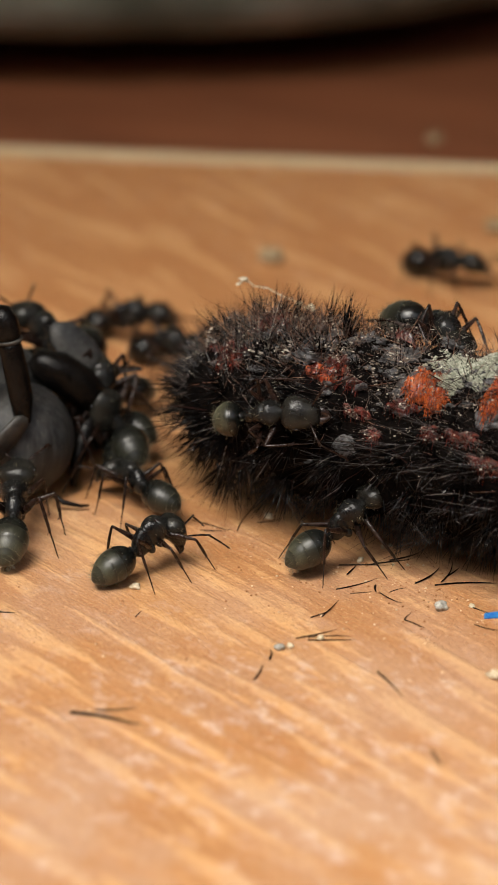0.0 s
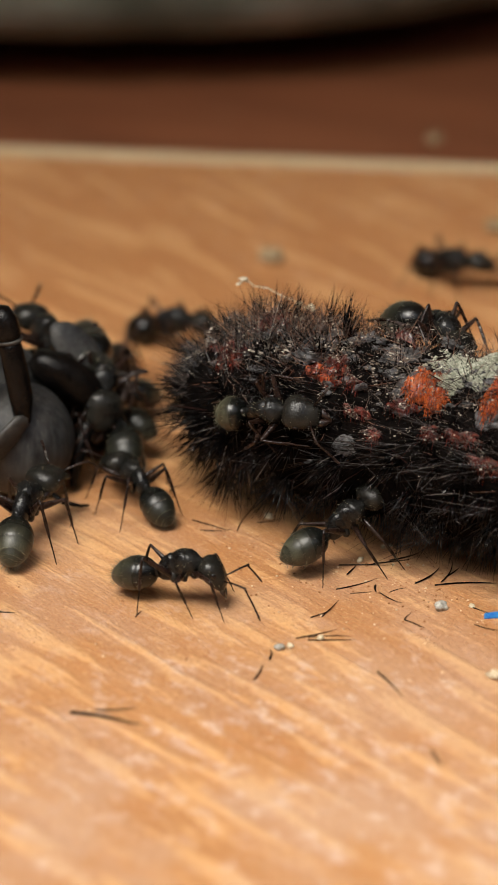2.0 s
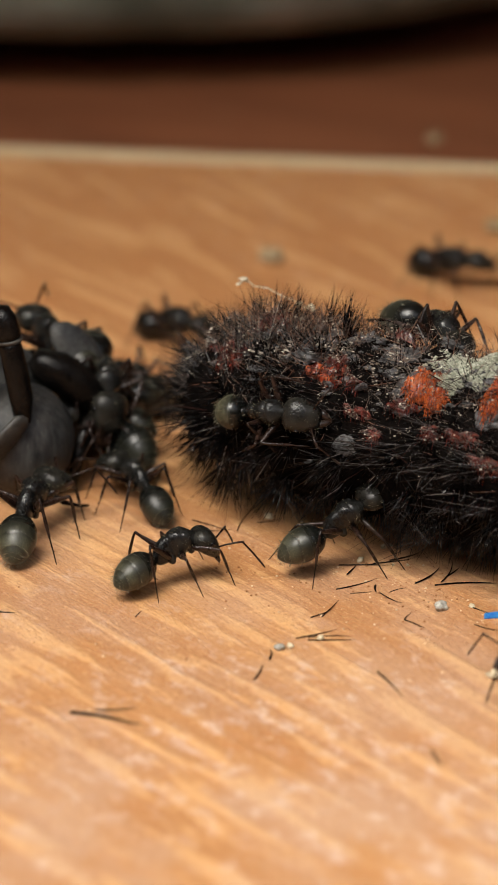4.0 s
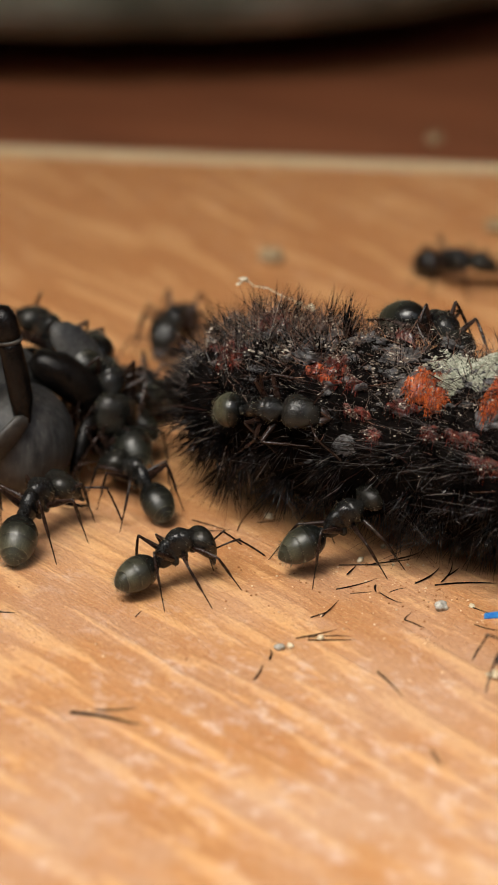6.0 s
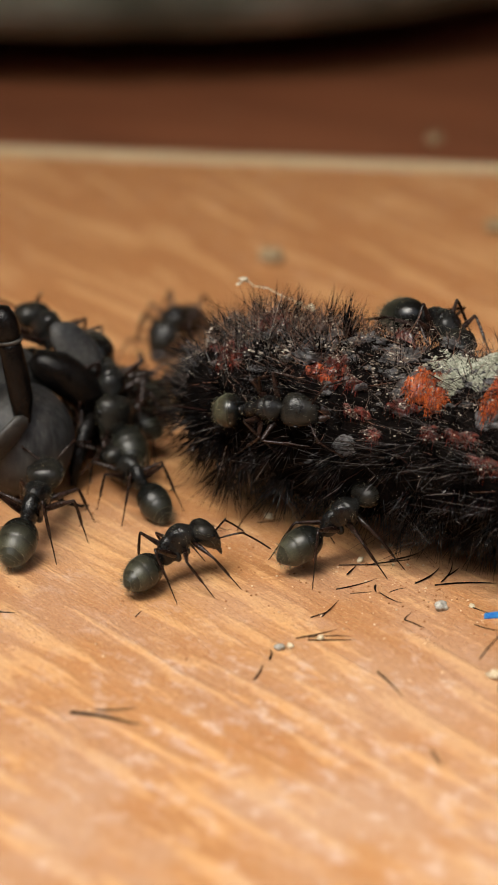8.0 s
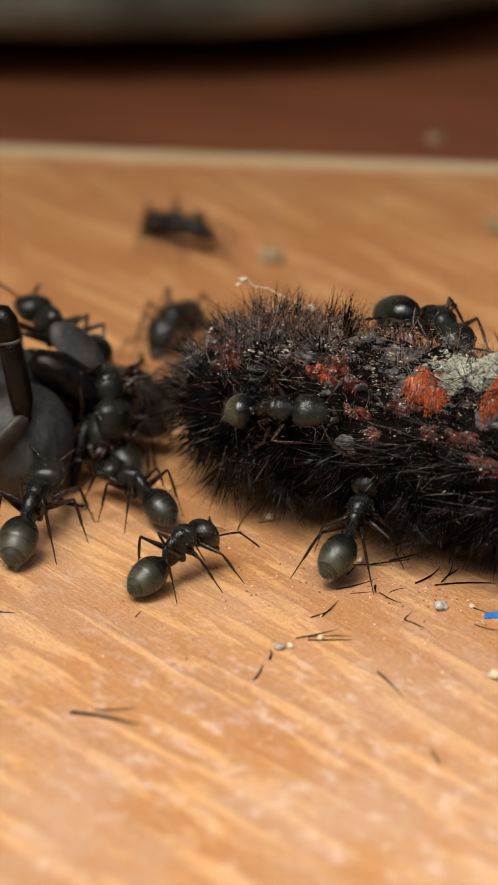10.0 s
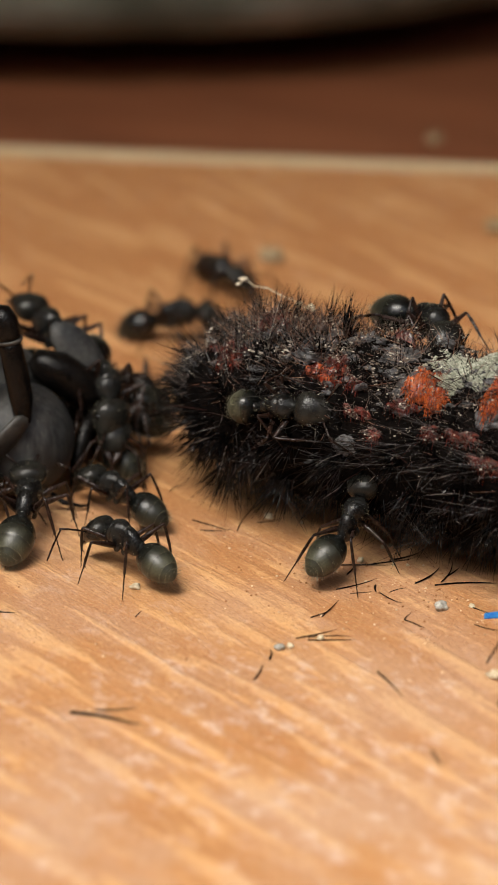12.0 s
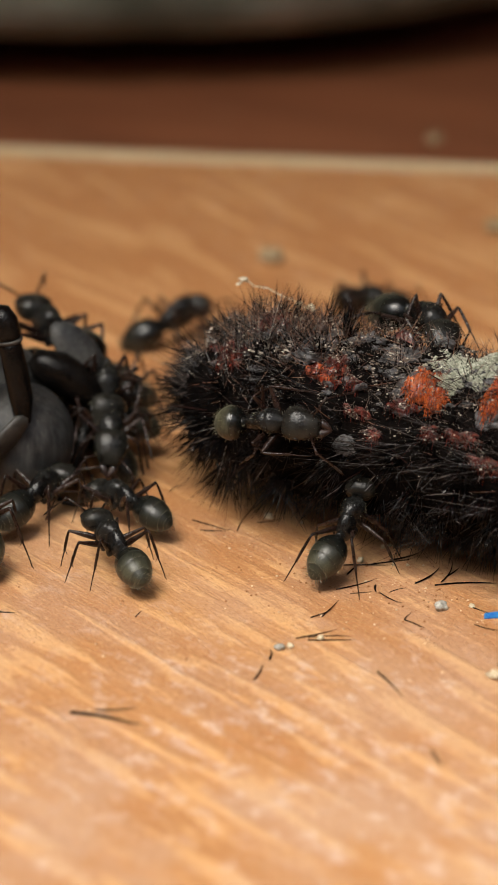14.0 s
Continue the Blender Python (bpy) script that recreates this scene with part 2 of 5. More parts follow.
RED_SKIN = wet_skin("rust_red_skin", (0.030, 0.004, 0.002), (0.42, 0.055, 0.010), (0.75, 0.19, 0.035))
BLOOD_SKIN = wet_skin("blood_red_skin", (0.014, 0.003, 0.002), (0.20, 0.022, 0.008), (0.48, 0.095, 0.028))
WINE_SKIN = wet_skin("wine_red_skin", (0.008, 0.003, 0.003), (0.12, 0.015, 0.008), (0.34, 0.070, 0.032))
MOULD = speckled("grey_mould", (0.20, 0.21, 0.155), (0.60, 0.62, 0.50), 4500, 0.95)
BEETLE = ribbed_shell()
BEETLE_SHIN = chitin("scratched_beetle_shell", (0.011, 0.0105, 0.010), (0.075, 0.072, 0.064), 0.5, 0.8, 0.4)
BEETLE_GLOSS = chitin("glossy_beetle_shell", (0.0025, 0.0023, 0.0022), (0.014, 0.011, 0.009), 0.2, 0.34, 0.14)
CRUMB = speckled("pale_crumb", (0.45, 0.36, 0.22), (0.75, 0.68, 0.52), 2500)
TAN = speckled("tan_crumb", (0.20, 0.14, 0.07), (0.42, 0.33, 0.20), 1500)
STONE = speckled("grey_grit", (0.22, 0.21, 0.18), (0.55, 0.53, 0.47), 3000)
BLUE = speckled("blue_paint", (0.01, 0.09, 0.34), (0.04, 0.22, 0.50), 2500, 0.4)
SAWDUST = hair("sawdust", (0.30, 0.14, 0.06), (0.75, 0.60, 0.42), 0.8)
FIBRE = speckled("pale_fibre", (0.45, 0.38, 0.26), (0.7, 0.62, 0.48), 2500, 0.7)


# ---- mesh helpers (millimetres in, metres out) ----
def mesh_of(name, verts, faces, mat, smooth=True):
    me = bpy.data.meshes.new(name)
    me.from_pydata([(x * MM, y * MM, z * MM) for x, y, z in verts], [], faces)
    me.materials.append(mat)
    if smooth:
        me.polygons.foreach_set("use_smooth", [True] * len(me.polygons))
    me.update()
    return me


def put(name, me, parent=None, m=None, label=""):
    ob = new(name, me)
    if parent:
        ob.parent = parent
    if m is not None:
        ob.matrix_basis = m
    return tagged(ob, label)


def merge(*pieces):
    verts, faces = [], []
    for v, f in pieces:
        k = len(verts)
        verts += [tuple(p) for p in v]
        faces += [tuple(i + k for i in q) for q in f]
    return verts, faces


def loft(sections, n=16):
    """Closed skin through ellipses across x: rows of (x, z, half-width, half-height[, y])."""
    verts, faces = [], []
    for s in sections:
        x, z, a, b = s[:4]
        y = s[4] if len(s) > 4 else 0
        for k in range(n):
            w = 2 * math.pi * k / n
            verts.append((x, y + a * math.cos(w), z + b * math.sin(w)))
    for r in range(len(sections) - 1):
        for k in range(n):
            j = (k + 1) % n
            faces.append((r * n + k, r * n + j, (r + 1) * n + j, (r + 1) * n + k))
    faces.append(tuple(range(n - 1, -1, -1)))
    last = (len(sections) - 1) * n
    faces.append(tuple(last + k for k in range(n)))
    return verts, faces


def egg(x0, x1, a, b, z=0.0, steps=10, blunt=1.0, droop=0.0):
    """Sections of an egg from x0 to x1."""
    rows = []
    for i in range(steps + 1):
        u = i / steps
        r = max(0.05, math.sin(math.pi * (0.02 + 0.96 * u) ** blunt) ** 0.62)
        rows.append((x0 + (x1 - x0) * u, z + droop * u * u, a * r, b * r))
    return rows


def tube(points, radii, n=6):
    """Round bar along points, with a radius at each."""
    pts = [Vector(p) for p in points]
    verts, faces = [], []
    side = None
    for i, p in enumerate(pts):
        d = (pts[min(i + 1, len(pts) - 1)] - pts[max(i - 1, 0)]).normalized()
        ref = Vector((0, 0, 1)) if abs(d.z) < 0.9 else Vector((0, 1, 0))
        if side is None:
            side = d.cross(ref).normalized()
        side = (side - d * side.dot(d)).normalized()
        up = d.cross(side)
        for k in range(n):
            w = 2 * math.pi * k / n
            q = p + (side * math.cos(w) + up * math.sin(w)) * radii[i]
            verts.append(tuple(q))
    for r in range(len(pts) - 1):
        for k in range(n):
            j = (k + 1) % n
            faces.append((r * n + k, r * n + j, (r + 1) * n + j, (r + 1) * n + k))
    faces.append(tuple(range(n - 1, -1, -1)))
    faces.append(tuple((len(pts) - 1) * n + k for k in range(n)))
    return verts, faces


def ball(c, rx, ry, rz, n=12, rings=8):
    verts, faces = [], []
    for i in range(rings + 1):
        v = math.pi * (0.02 + 0.96 * i / rings)
        for k in range(n):
            w = 2 * math.pi * k / n
            verts.append((c[0] + rx * math.sin(v) * math.cos(w), c[1] + ry * math.sin(v) * math.sin(w), c[2] + rz * math.cos(v)))
    for i in range(rings):
        for k in range(n):
            j = (k + 1) % n
            faces.append((i * n + k, (i + 1) * n + k, (i + 1) * n + j, i * n + j))
    faces.append(tuple(range(n)))
    faces.append(tuple(rings * n + k for k in range(n - 1, -1, -1)))
    return verts, faces


def spike(base, way, length, radius, bend=0.1, rng=random):
    """One tapering, slightly curved three-sided bristle."""
    way = Vector(way).normalized()
    ref = Vector((0, 0, 1)) if abs(way.z) < 0.9 else Vector((1, 0, 0))
    s = way.cross(ref).normalized()
    u = way.cross(s)
    a = rng.uniform(0, 6.28)
    off = (s * math.cos(a) + u * math.sin(a)) * bend * length
    verts = []
    for f, r in ((0, 1.0), (0.5, 0.75)):
        c = Vector(base) + way * length * f + off * f * f
        for k in range(3):
            w = a + k * 2.094
            verts.append(tuple(c + (s * math.cos(w) + u * math.sin(w)) * radius * r))
    verts.append(tuple(Vector(base) + way * length + off))
    faces = [(0, 1, 4, 3), (1, 2, 5, 4), (2, 0, 3, 5), (3, 4, 6), (4, 5, 6), (5, 3, 6)]
    return verts, faces


def lump(c, r, rng, flat=0.7, n=10, rings=7, rough=0.3):
    """A small irregular crumb."""
    v, f = ball((0, 0, 0), r, r * rng.uniform(0.7, 1.0), r * flat, n, rings)
    o = Vector((rng.uniform(0, 50), rng.uniform(0, 50), 0))
    out = []
    for p in v:
        p = Vector(p)
        k = 1 + rough * noise.noise(p * (1.7 / r) + o)
        out.append(tuple(p * k + Vector(c)))
    return out, f


# ---- the board, the next board, the pot ----
EDGE_TURN = -6.6  # the far edge runs aslant


def build_board():
    """Top plank: rounded far edge with bare wood along the arris."""
    board = tagged(new("ground"), "orange-brown stained wooden board with slanting pale grain", "board", kind="structure")
    board.matrix_basis = pose_mm(0, 67.8, 0, 0, 0, EDGE_TURN)
    x0, x1, depth, thick = -330, 330, 420, 22
    xs = [x0 + (x1 - x0) * i / 60 for i in range(61)]
    # profile across the board (y, z), near side to far side, then down
    top = [(-depth, 0)] + [(-depth + (depth - 6.8) * k / 20, 0) for k in range(1, 21)]

    def sheet(profile, close):
        verts, faces = [], []
        for x in xs:
            for y, z in profile:
                verts.append((x, y, z))
        n = len(profile)
        for i in range(len(xs) - 1):
            for k in range(n - 1):
                faces.append((i * n + k, (i + 1) * n + k, (i + 1) * n + k + 1, i * n + k + 1))
            if close:
                faces.append((i * n + n - 1, (i + 1) * n + n - 1, (i + 1) * n, i * n))
        return verts, faces

    edge = [(-6.8, 0.0), (-5.6, -0.03), (-4.2, -0.14), (-3.0, -0.4), (-2.0, -0.85)]
    rim = [(-2.0, -0.85), (-1.4, -1.1), (-0.4, -2.1), (0, -3.6), (0, -thick), (-depth, -thick), (-depth, 0)]
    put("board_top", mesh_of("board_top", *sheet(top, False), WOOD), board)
    put("board_edge", mesh_of("board_edge", *sheet(edge, False), BARE), board, label="worn bare-wood arris of the board")
    put("board_rim", mesh_of("board_rim", *sheet(rim, False), WOOD), board)


def build_next_board():
    ob = put("ground", mesh_of("next_board", *loft_box(-480, 480, 2.0, 215, -40, -7, 1.5), DARK_WOOD, False), None,
             pose_mm(0, 70, 0, 0, 0, EDGE_TURN))
    tagged(ob, "dark red-brown stained board beyond the edge", "board", kind="structure")


def loft_box(x0, x1, y0, y1, z0, z1, r):
    """A plank with eased long edges."""
    prof = [(y0, z0), (y0, z1 - r), (y0 + r * 0.3, z1 - r * 0.3), (y0 + r, z1), (y1 - r, z1), (y1, z1 - r), (y1, z0)]
    verts = [(x, y, z) for x in (x0, x1) for y, z in prof]
    n = len(prof)
    faces = [(k, n + k, n + (k + 1) % n, (k + 1) % n) for k in range(n)]
    faces += [tuple(range(n)), tuple(range(2 * n - 1, n - 1, -1))]
    return verts, faces


def build_pot():
    """Round weathered pot standing on three feet beyond the edge; only its foot is in view."""
    prof = [(0, 3.2), (46, 3.2), (52, 3.9), (56, 5.8), (58.2, 9), (59.5, 15), (60.5, 30), (62, 60), (66, 110), (70, 150), (75, 152), (76, 165), (70, 166), (66, 150), (60, 60), (54, 16), (0, 14)]
    n = 72
    verts, faces = [], []
    for r, z in prof:
        for k in range(n):
            w = 2 * math.pi * k / n
            q = 1.5 * r * (1 + 0.006 * math.sin(9 * w) + 0.004 * math.sin(31 * w)) if r else 0.01
            verts.append((q * math.cos(w), q * math.sin(w), z))
    for i in range(len(prof) - 1):
        for k in range(n):
            j = (k + 1) % n
            faces.append((i * n + k, i * n + j, (i + 1) * n + j, (i + 1) * n + k))
    pot = new("plant_pot")
    pot.matrix_basis = pose_mm(-18, 186.0, -7)
    tagged(pot, "weathered grey-green round clay pot on the dark board", "plant pot")
    put("pot_body", mesh_of("pot_body", verts, faces, GLAZE), pot)
    for k in range(3):
        w = radians(90 + 120 * k)
        put("foot", mesh_of("pot_foot", *ball((57 * math.cos(w), 57 * math.sin(w), 1.7), 7, 7, 1.8), GLAZE), pot)


def build_wall():
    """Unseen wall of lapped dark boards with eave, added behind pot to block sky."""
    ob = tagged(new("wall_back"), "unseen dark wooden wall added behind the pot to block sky", "wall", kind="structure")
    ob.matrix_basis = pose_mm(0, 345, 0)
    v = [(-560, 0, 0), (560, 0, 0), (560, -16, 0), (-560, -16, 0), (-560, 0, 125), (560, 0, 125), (560, -4, 125), (-560, -4, 125)]
    f = [(0, 1, 2, 3), (4, 7, 6, 5), (3, 2, 6, 7), (0, 4, 5, 1), (0, 3, 7, 4), (1, 5, 6, 2)]
    lap = mesh_of("lap_board", v, f, DARK_WOOD, False)
    for k in range(4):
        put("lap_board", lap, ob, pose_mm(0, 0, -45 + k * 118))
    # added eave, out of view: shades the far part of the board
    eave = put("shade_eave", mesh_of("shade_eave", *loft_box(-560, 560, -485, 30, 430, 445, 4), DARK_WOOD, False), None, pose_mm(0, 345, 0))
    tagged(eave, "unseen dark wooden eave board added to shade the far side", "eave", kind="structure")


def build_yard():
    """Deck floor below and unseen fences, added round the camera to block low sky."""
    floor = put("floor", mesh_of("floor", *loft_box(-560, 560, -640, 365, -60, -41, 4), DARK_WOOD, False))
    tagged(floor, "dark stained wooden deck floor under the boards", "floor", kind="structure")
    for name, x, y, turn, half in (("wall_near", 0, -640, 180, 560), ("wall_west", -560, -137, 90, 503), ("wall_east", 560, -137, -90, 503)):
        side = tagged(new(name), "unseen plain dark wooden fence added to block low sky", "fence", kind="structure")
        side.matrix_basis = pose_mm(x, y, -41, 0, 0, turn)
        board = mesh_of("fence_board", *loft_box(-half, half, -18, 0, 0, 92, 3), DARK_WOOD, False)
        for k in range(5):
            put("fence_board", board, side, pose_mm(0, 0, k * 95))


build_yard()
build_wall()
build_board()
build_next_board()
build_pot()


# ---- the caterpillar ----
SPINE = [Vector(p) for p in ((-2.8, -5.2, 6.9), (-1.4, -6.4, 7.0), (-0.1, -8.1, 7.5), (7.1, -13.2, 7.6), (16.8, -19.2, 7.7), (28, -26.4, 7.6), (40, -33.5, 6.8), (44, -35.5, 6.2))]
GIRTH = [1.7, 4.1, 5.6, 6.1, 6.4, 6.4, 5.4, 2.6]


def along(s):
    """Centre, heading, radius of the body s millimetres from its end."""
    k = 0
    while k < len(SPINE) - 2 and s > (SPINE[k + 1] - SPINE[k]).length:
        s -= (SPINE[k + 1] - SPINE[k]).length
        k += 1
    u = min(1.0, s / (SPINE[k + 1] - SPINE[k]).length)
    d = (SPINE[k + 1] - SPINE[k]).normalized()
    return SPINE[k].lerp(SPINE[k + 1], u), d, GIRTH[k] + (GIRTH[k + 1] - GIRTH[k]) * u


BODY_LENGTH = sum((b - a).length for a, b in zip(SPINE, SPINE[1:]))


def skin(s, angle, lift=0.0):
    """A place on the caterpillar's skin and the way out of it; angle 0 faces its near side, 90 is up."""
    c, d, r = along(s)
    side = d.cross(Vector((0, 0, 1))).normalized()
    a = radians(angle)
    out = side * math.cos(a) + Vector((0, 0, 1)) * math.sin(a)
    ring = 1 - 0.10 * (0.5 + 0.5 * math.cos(2 * math.pi * s / 4.3))
    wob = 1 + 0.10 * noise.noise(Vector((s * 0.6, math.cos(a) * 2, math.sin(a) * 2)))
    return c + out * (r * ring * wob + lift), out, d


# hair pushed aside where ants burrow: centre and radius
CLEARED = [(Vector(c), r) for c, r in (((6.6, -21.5, 4.2), 1.5), ((7.6, -21.8, 5.2), 1.5), ((8.4, -20.6, 5.2), 1.5), ((7.4, -21.0, 5.0), 1.7), ((8.4, -21.6, 6.4), 1.5), ((-1.8, -16.4, 9.4), 1.6), ((0.0, -17.6, 10.0), 1.1), ((1.2, -18.2, 10.4), 1.4), ((3.2, -19.6, 10.9), 1.3), ((4.2, -20.2, 11.1), 1.0))]


def parted(base, way, length):
    for f in (0.15, 0.4, 0.7, 1.0):
        p = base + way * length * f
        if any((p - c).length < r for c, r in CLEARED):
            return True
    return False


def build_caterpillar():
    rng = random.Random(11)
    cat = new("caterpillar")
    tagged(cat, "dead black bristly caterpillar with rust-red patches lying on the board", "caterpillar")
    n, rows = 40, 120
    verts, faces = [], []
    for i in range(rows + 1):
        s = BODY_LENGTH * i / rows
        for k in range(n):
            p, out, d = skin(s, 360 * k / n)
            p = p + out * 0.18 * noise.noise(p * 1.9)
            verts.append(tuple(p))
    for i in range(rows):
        for k in range(n):
            j = (k + 1) % n
            faces.append((i * n + k, i * n + j, (i + 1) * n + j, (i + 1) * n + k))
    c0, c1 = len(verts), len(verts) + 1
    verts += [tuple(SPINE[0] + (SPINE[0] - SPINE[1]).normalized() * 1.6), tuple(SPINE[-1] + (SPINE[-1] - SPINE[-2]).normalized() * 1.4)]
    for k in range(n):
        j = (k + 1) % n
        faces.append((c0, j, k))
        faces.append((c1, rows * n + k, rows * n + j))
    put("body", mesh_of("caterpillar_body", verts, faces, BODY_SKIN), cat)
    # bristle tufts, ring by ring
    def jolt(k):
        return Vector((rng.gauss(0, 1), rng.gauss(0, 1), rng.gauss(0, 1))) * k

    # the blunt end bristles all round
    back = (SPINE[0] - SPINE[2]).normalized()
    apex = SPINE[0] + (SPINE[0] - SPINE[1]).normalized() * 1.6

    def cap(angle, u):
        p, out, d = skin(0, angle)
        return p.lerp(apex, u), (out * (1.1 - u) + back * (0.35 + u)).normalized()

    for k in range(26):
        place, way0 = cap(rng.uniform(-70, 250), rng.random() ** 1.3)
        pieces = []
        for b in range(18):
            way = (way0 - Vector((0, 0, 0.10)) + jolt(0.30)).normalized()
            length = rng.uniform(1.4, 3.2)
            if not parted(place, way, length) and (place + way * length).z > 0.05:
                pieces.append(spike(place + jolt(0.4) - way0 * 0.3, way, length, rng.uniform(0.026, 0.050), rng.uniform(0.01, 0.06), rng))
        if pieces:
            put("bristle_tuft", mesh_of("bristle_tuft", *merge(*pieces), BRISTLE), cat)
    seg = 0
    s = 0.2
    while s < BODY_LENGTH - 0.5:
        near = s < 32
        for k in range(12):
            angle = -84 + 30 * k + rng.uniform(-8, 8) + 15 * (seg % 2)
            place, out, d = skin(s + rng.uniform(-0.5, 0.5), angle)
            if out.z < -0.75 and place.z < 1.6:
                continue
            if any(abs(s - q[0]) < q[2] * 1.2 and abs(angle - q[1]) < q[3] * 1.2 for q in RED_PATCHES[:6]):
                continue
            top = max(0.0, math.sin(radians(angle)))
            end = max(0.0, 1 - s / 6.0)
            low = max(0.0, -math.sin(radians(angle)) + 0.25)
            lean = (out - d * end * 1.3 + d * rng.uniform(-0.35, 0.35) * (1 - end) - Vector((0, 0, 0.22 + 0.25 * low))).normalized()
            reach = rng.uniform(3.0, 4.4) * (1 - (0.15 if s < 12 else 0.55) * top)
            reach *= 1.0 if s < 6 else (0.62 if angle < -45 else 0.9 if angle < -15 else 1.0)
            count = int((36 - (4 if s < 12 else 26) * top) * (1.0 if near else 0.3))
            pieces = []
            for b in range(count):
                way = (lean + jolt(0.34)).normalized()
                if way.dot(out) < -0.2:
                    continue
                base = place + jolt(0.28) - out * 0.2
                length = reach * rng.triangular(0.45, 1.25, 0.95)
                tip = base + way * length
                if tip.z < 0.05:
                    length *= max(0.1, (base.z - 0.05) / max(0.01, base.z - tip.z))
                if parted(base, way, length) and rng.random() < 0.95:
                    length *= 0.3
                    if parted(base, way, length):
                        continue
                pieces.append(spike(base, way, length, rng.uniform(0.030, 0.058), rng.uniform(0.01, 0.07), rng))
            if pieces:
                put("bristle_tuft", mesh_of("bristle_tuft", *merge(*pieces), BRISTLE), cat)
        s += 1.9
        seg += 1
    # long thin spines that fan out round the middle of the blunt end
    fan, middle = [], Vector((-1.6, -14.6, 8.6))
    for b in range(1500):
        p, out, d = skin(rng.uniform(0, 9), rng.uniform(-75, 100))
        away = p - middle
        if not 0.7 < away.length < 6.0 or rng.random() < 0.35:
            continue
        way = (away.normalized() * 0.95 + out * rng.uniform(0.15, 0.6) + jolt(0.10)).normalized()
        length = rng.uniform(1.6, 4.6)
        if parted(p, way, length) or (p + way * length).z < 0.1:
            continue
        fan.append(spike(p - out * 0.2, way, length, rng.uniform(0.022, 0.042), rng.uniform(0, 0.06), rng))
    for b in range(420):
        p, way0 = cap(rng.uniform(-60, 200), rng.random())
        way = (way0 + jolt(0.22)).normalized()
        length = rng.uniform(1.5, 3.0) if b > 60 else rng.uniform(3.0, 5.5)
        if not parted(p, way, length) and (p + way * length).z > 0.1:
            fan.append(spike(p - way0 * 0.2, way, length, rng.uniform(0.022, 0.040), rng.uniform(0, 0.06), rng))
    ob = put("spine_fan", mesh_of("spine_fan", *merge(*fan), SPINE_SHEEN), cat)
    tagged(ob, "long black spines with painted pale glints fanned round the blunt end", kind="stuff")
    # matted short hair between the tufts
    pieces = []
    for b in range(2600):
        s, a = rng.uniform(0, 30), rng.uniform(-60, 150)
        if s > 6 and 45 < a < 130 and rng.random() < 0.75:
            continue
        p, out, d = skin(s, a)
        way = (out * 0.7 + jolt(0.6)).normalized()
        pieces.append(spike(p - out * 0.1, way, rng.uniform(0.35, 1.5), rng.uniform(0.02, 0.045), 0.15, rng))
    strands = []
    for b in range(800):
        p, out, d = skin(rng.uniform(0, 30), rng.triangular(-10, 150, 75), rng.uniform(0, 0.5))
        way = (out * 0.45 + d * rng.uniform(-1, 1) + jolt(0.5)).normalized()
        strands.append(spike(p, way, rng.uniform(0.6, 2.4), rng.uniform(0.012, 0.03), 0.25, rng))
    tufts = []
    for b in range(900):
        s = rng.triangular(1, 15, 6) if b < 740 else rng.uniform(9, 33)
        p, out, d = skin(s, rng.triangular(35, 140, 80) if b < 740 else rng.triangular(75, 130, 105), rng.uniform(0, 0.4))
        way = (out * 0.8 - d * rng.uniform(-0.4, 0.9) + jolt(0.4)).normalized()
        tufts.append(spike(p, way, rng.uniform(0.9, 2.6), rng.uniform(0.018, 0.036), 0.08, rng))
    ob = put("tan_hair", mesh_of("tan_hair", *merge(*tufts), TAN_HAIR, False), cat)
    tagged(ob, "dry tan hair round the caterpillar's end", kind="stuff")
    ob = put("brown_hair", mesh_of("brown_hair", *merge(*strands), BROWN_HAIR, False), cat)
    tagged(ob, "loose brown hair tangled over the back", kind="stuff")
    ob = put("matted_hair", mesh_of("matted_hair", *merge(*pieces), BRISTLE, False), cat)
    tagged(ob, "short matted black hair", kind="stuff")
    # dried black plates of skin between the hair
    for s, angle, hl, ha in DRY_PLATES:
        grid, quads = [], []
        for i in range(11):
            for j in range(11):
                u, v = i / 5 - 1, j / 5 - 1
                fall = max(0.0, 1 - (u * u + v * v))
                p, out, d = skin(s + u * hl, angle + v * ha)
                grid.append(tuple(p + out * (0.3 * fall ** 0.6 - 0.15 + 0.2 * noise.noise(p * 2.5))))
        for i in range(10):
            for j in range(10):
                quads.append((i * 11 + j, i * 11 + j + 1, (i + 1) * 11 + j + 1, (i + 1) * 11 + j))
        put("dried_plate", mesh_of("dried_plate", grid, quads, PLATE), cat, label="dried dark grey plate of skin")
    # clotted crust along the back
    clots = []
    for b in range(300):
        p, out, d = skin(rng.uniform(4, 29), rng.triangular(25, 140, 85), rng.uniform(-0.1, 0.25))
        clots.append(lump(p, rng.choice((0.14, 0.2, 0.26, 0.34, 0.45)), rng, 0.5, 12, 8, 1.4))
    ob = put("clotted_crust", mesh_of("clotted_crust", *merge(*clots), PLATE), cat)
    tagged(ob, "clotted dark crust along the back", kind="stuff")
    # long single bristles lying over the back and the near side
    strays = []
    for b in range(62):
        s, a = rng.uniform(8, 33), rng.uniform(-40, 70)
        toward = rng.choice((-1, -1, 1))
        for c in range(rng.randrange(3, 8)):
            p, out, d = skin(s + rng.gauss(0, 0.35), a + rng.gauss(0, 4), rng.uniform(0.2, 0.9))
            way = (d * toward * rng.uniform(0.7, 1.0) + out * rng.uniform(0.12, 0.5) + Vector((0, 0, rng.uniform(-0.5, 0.25))) + jolt(0.12)).normalized()
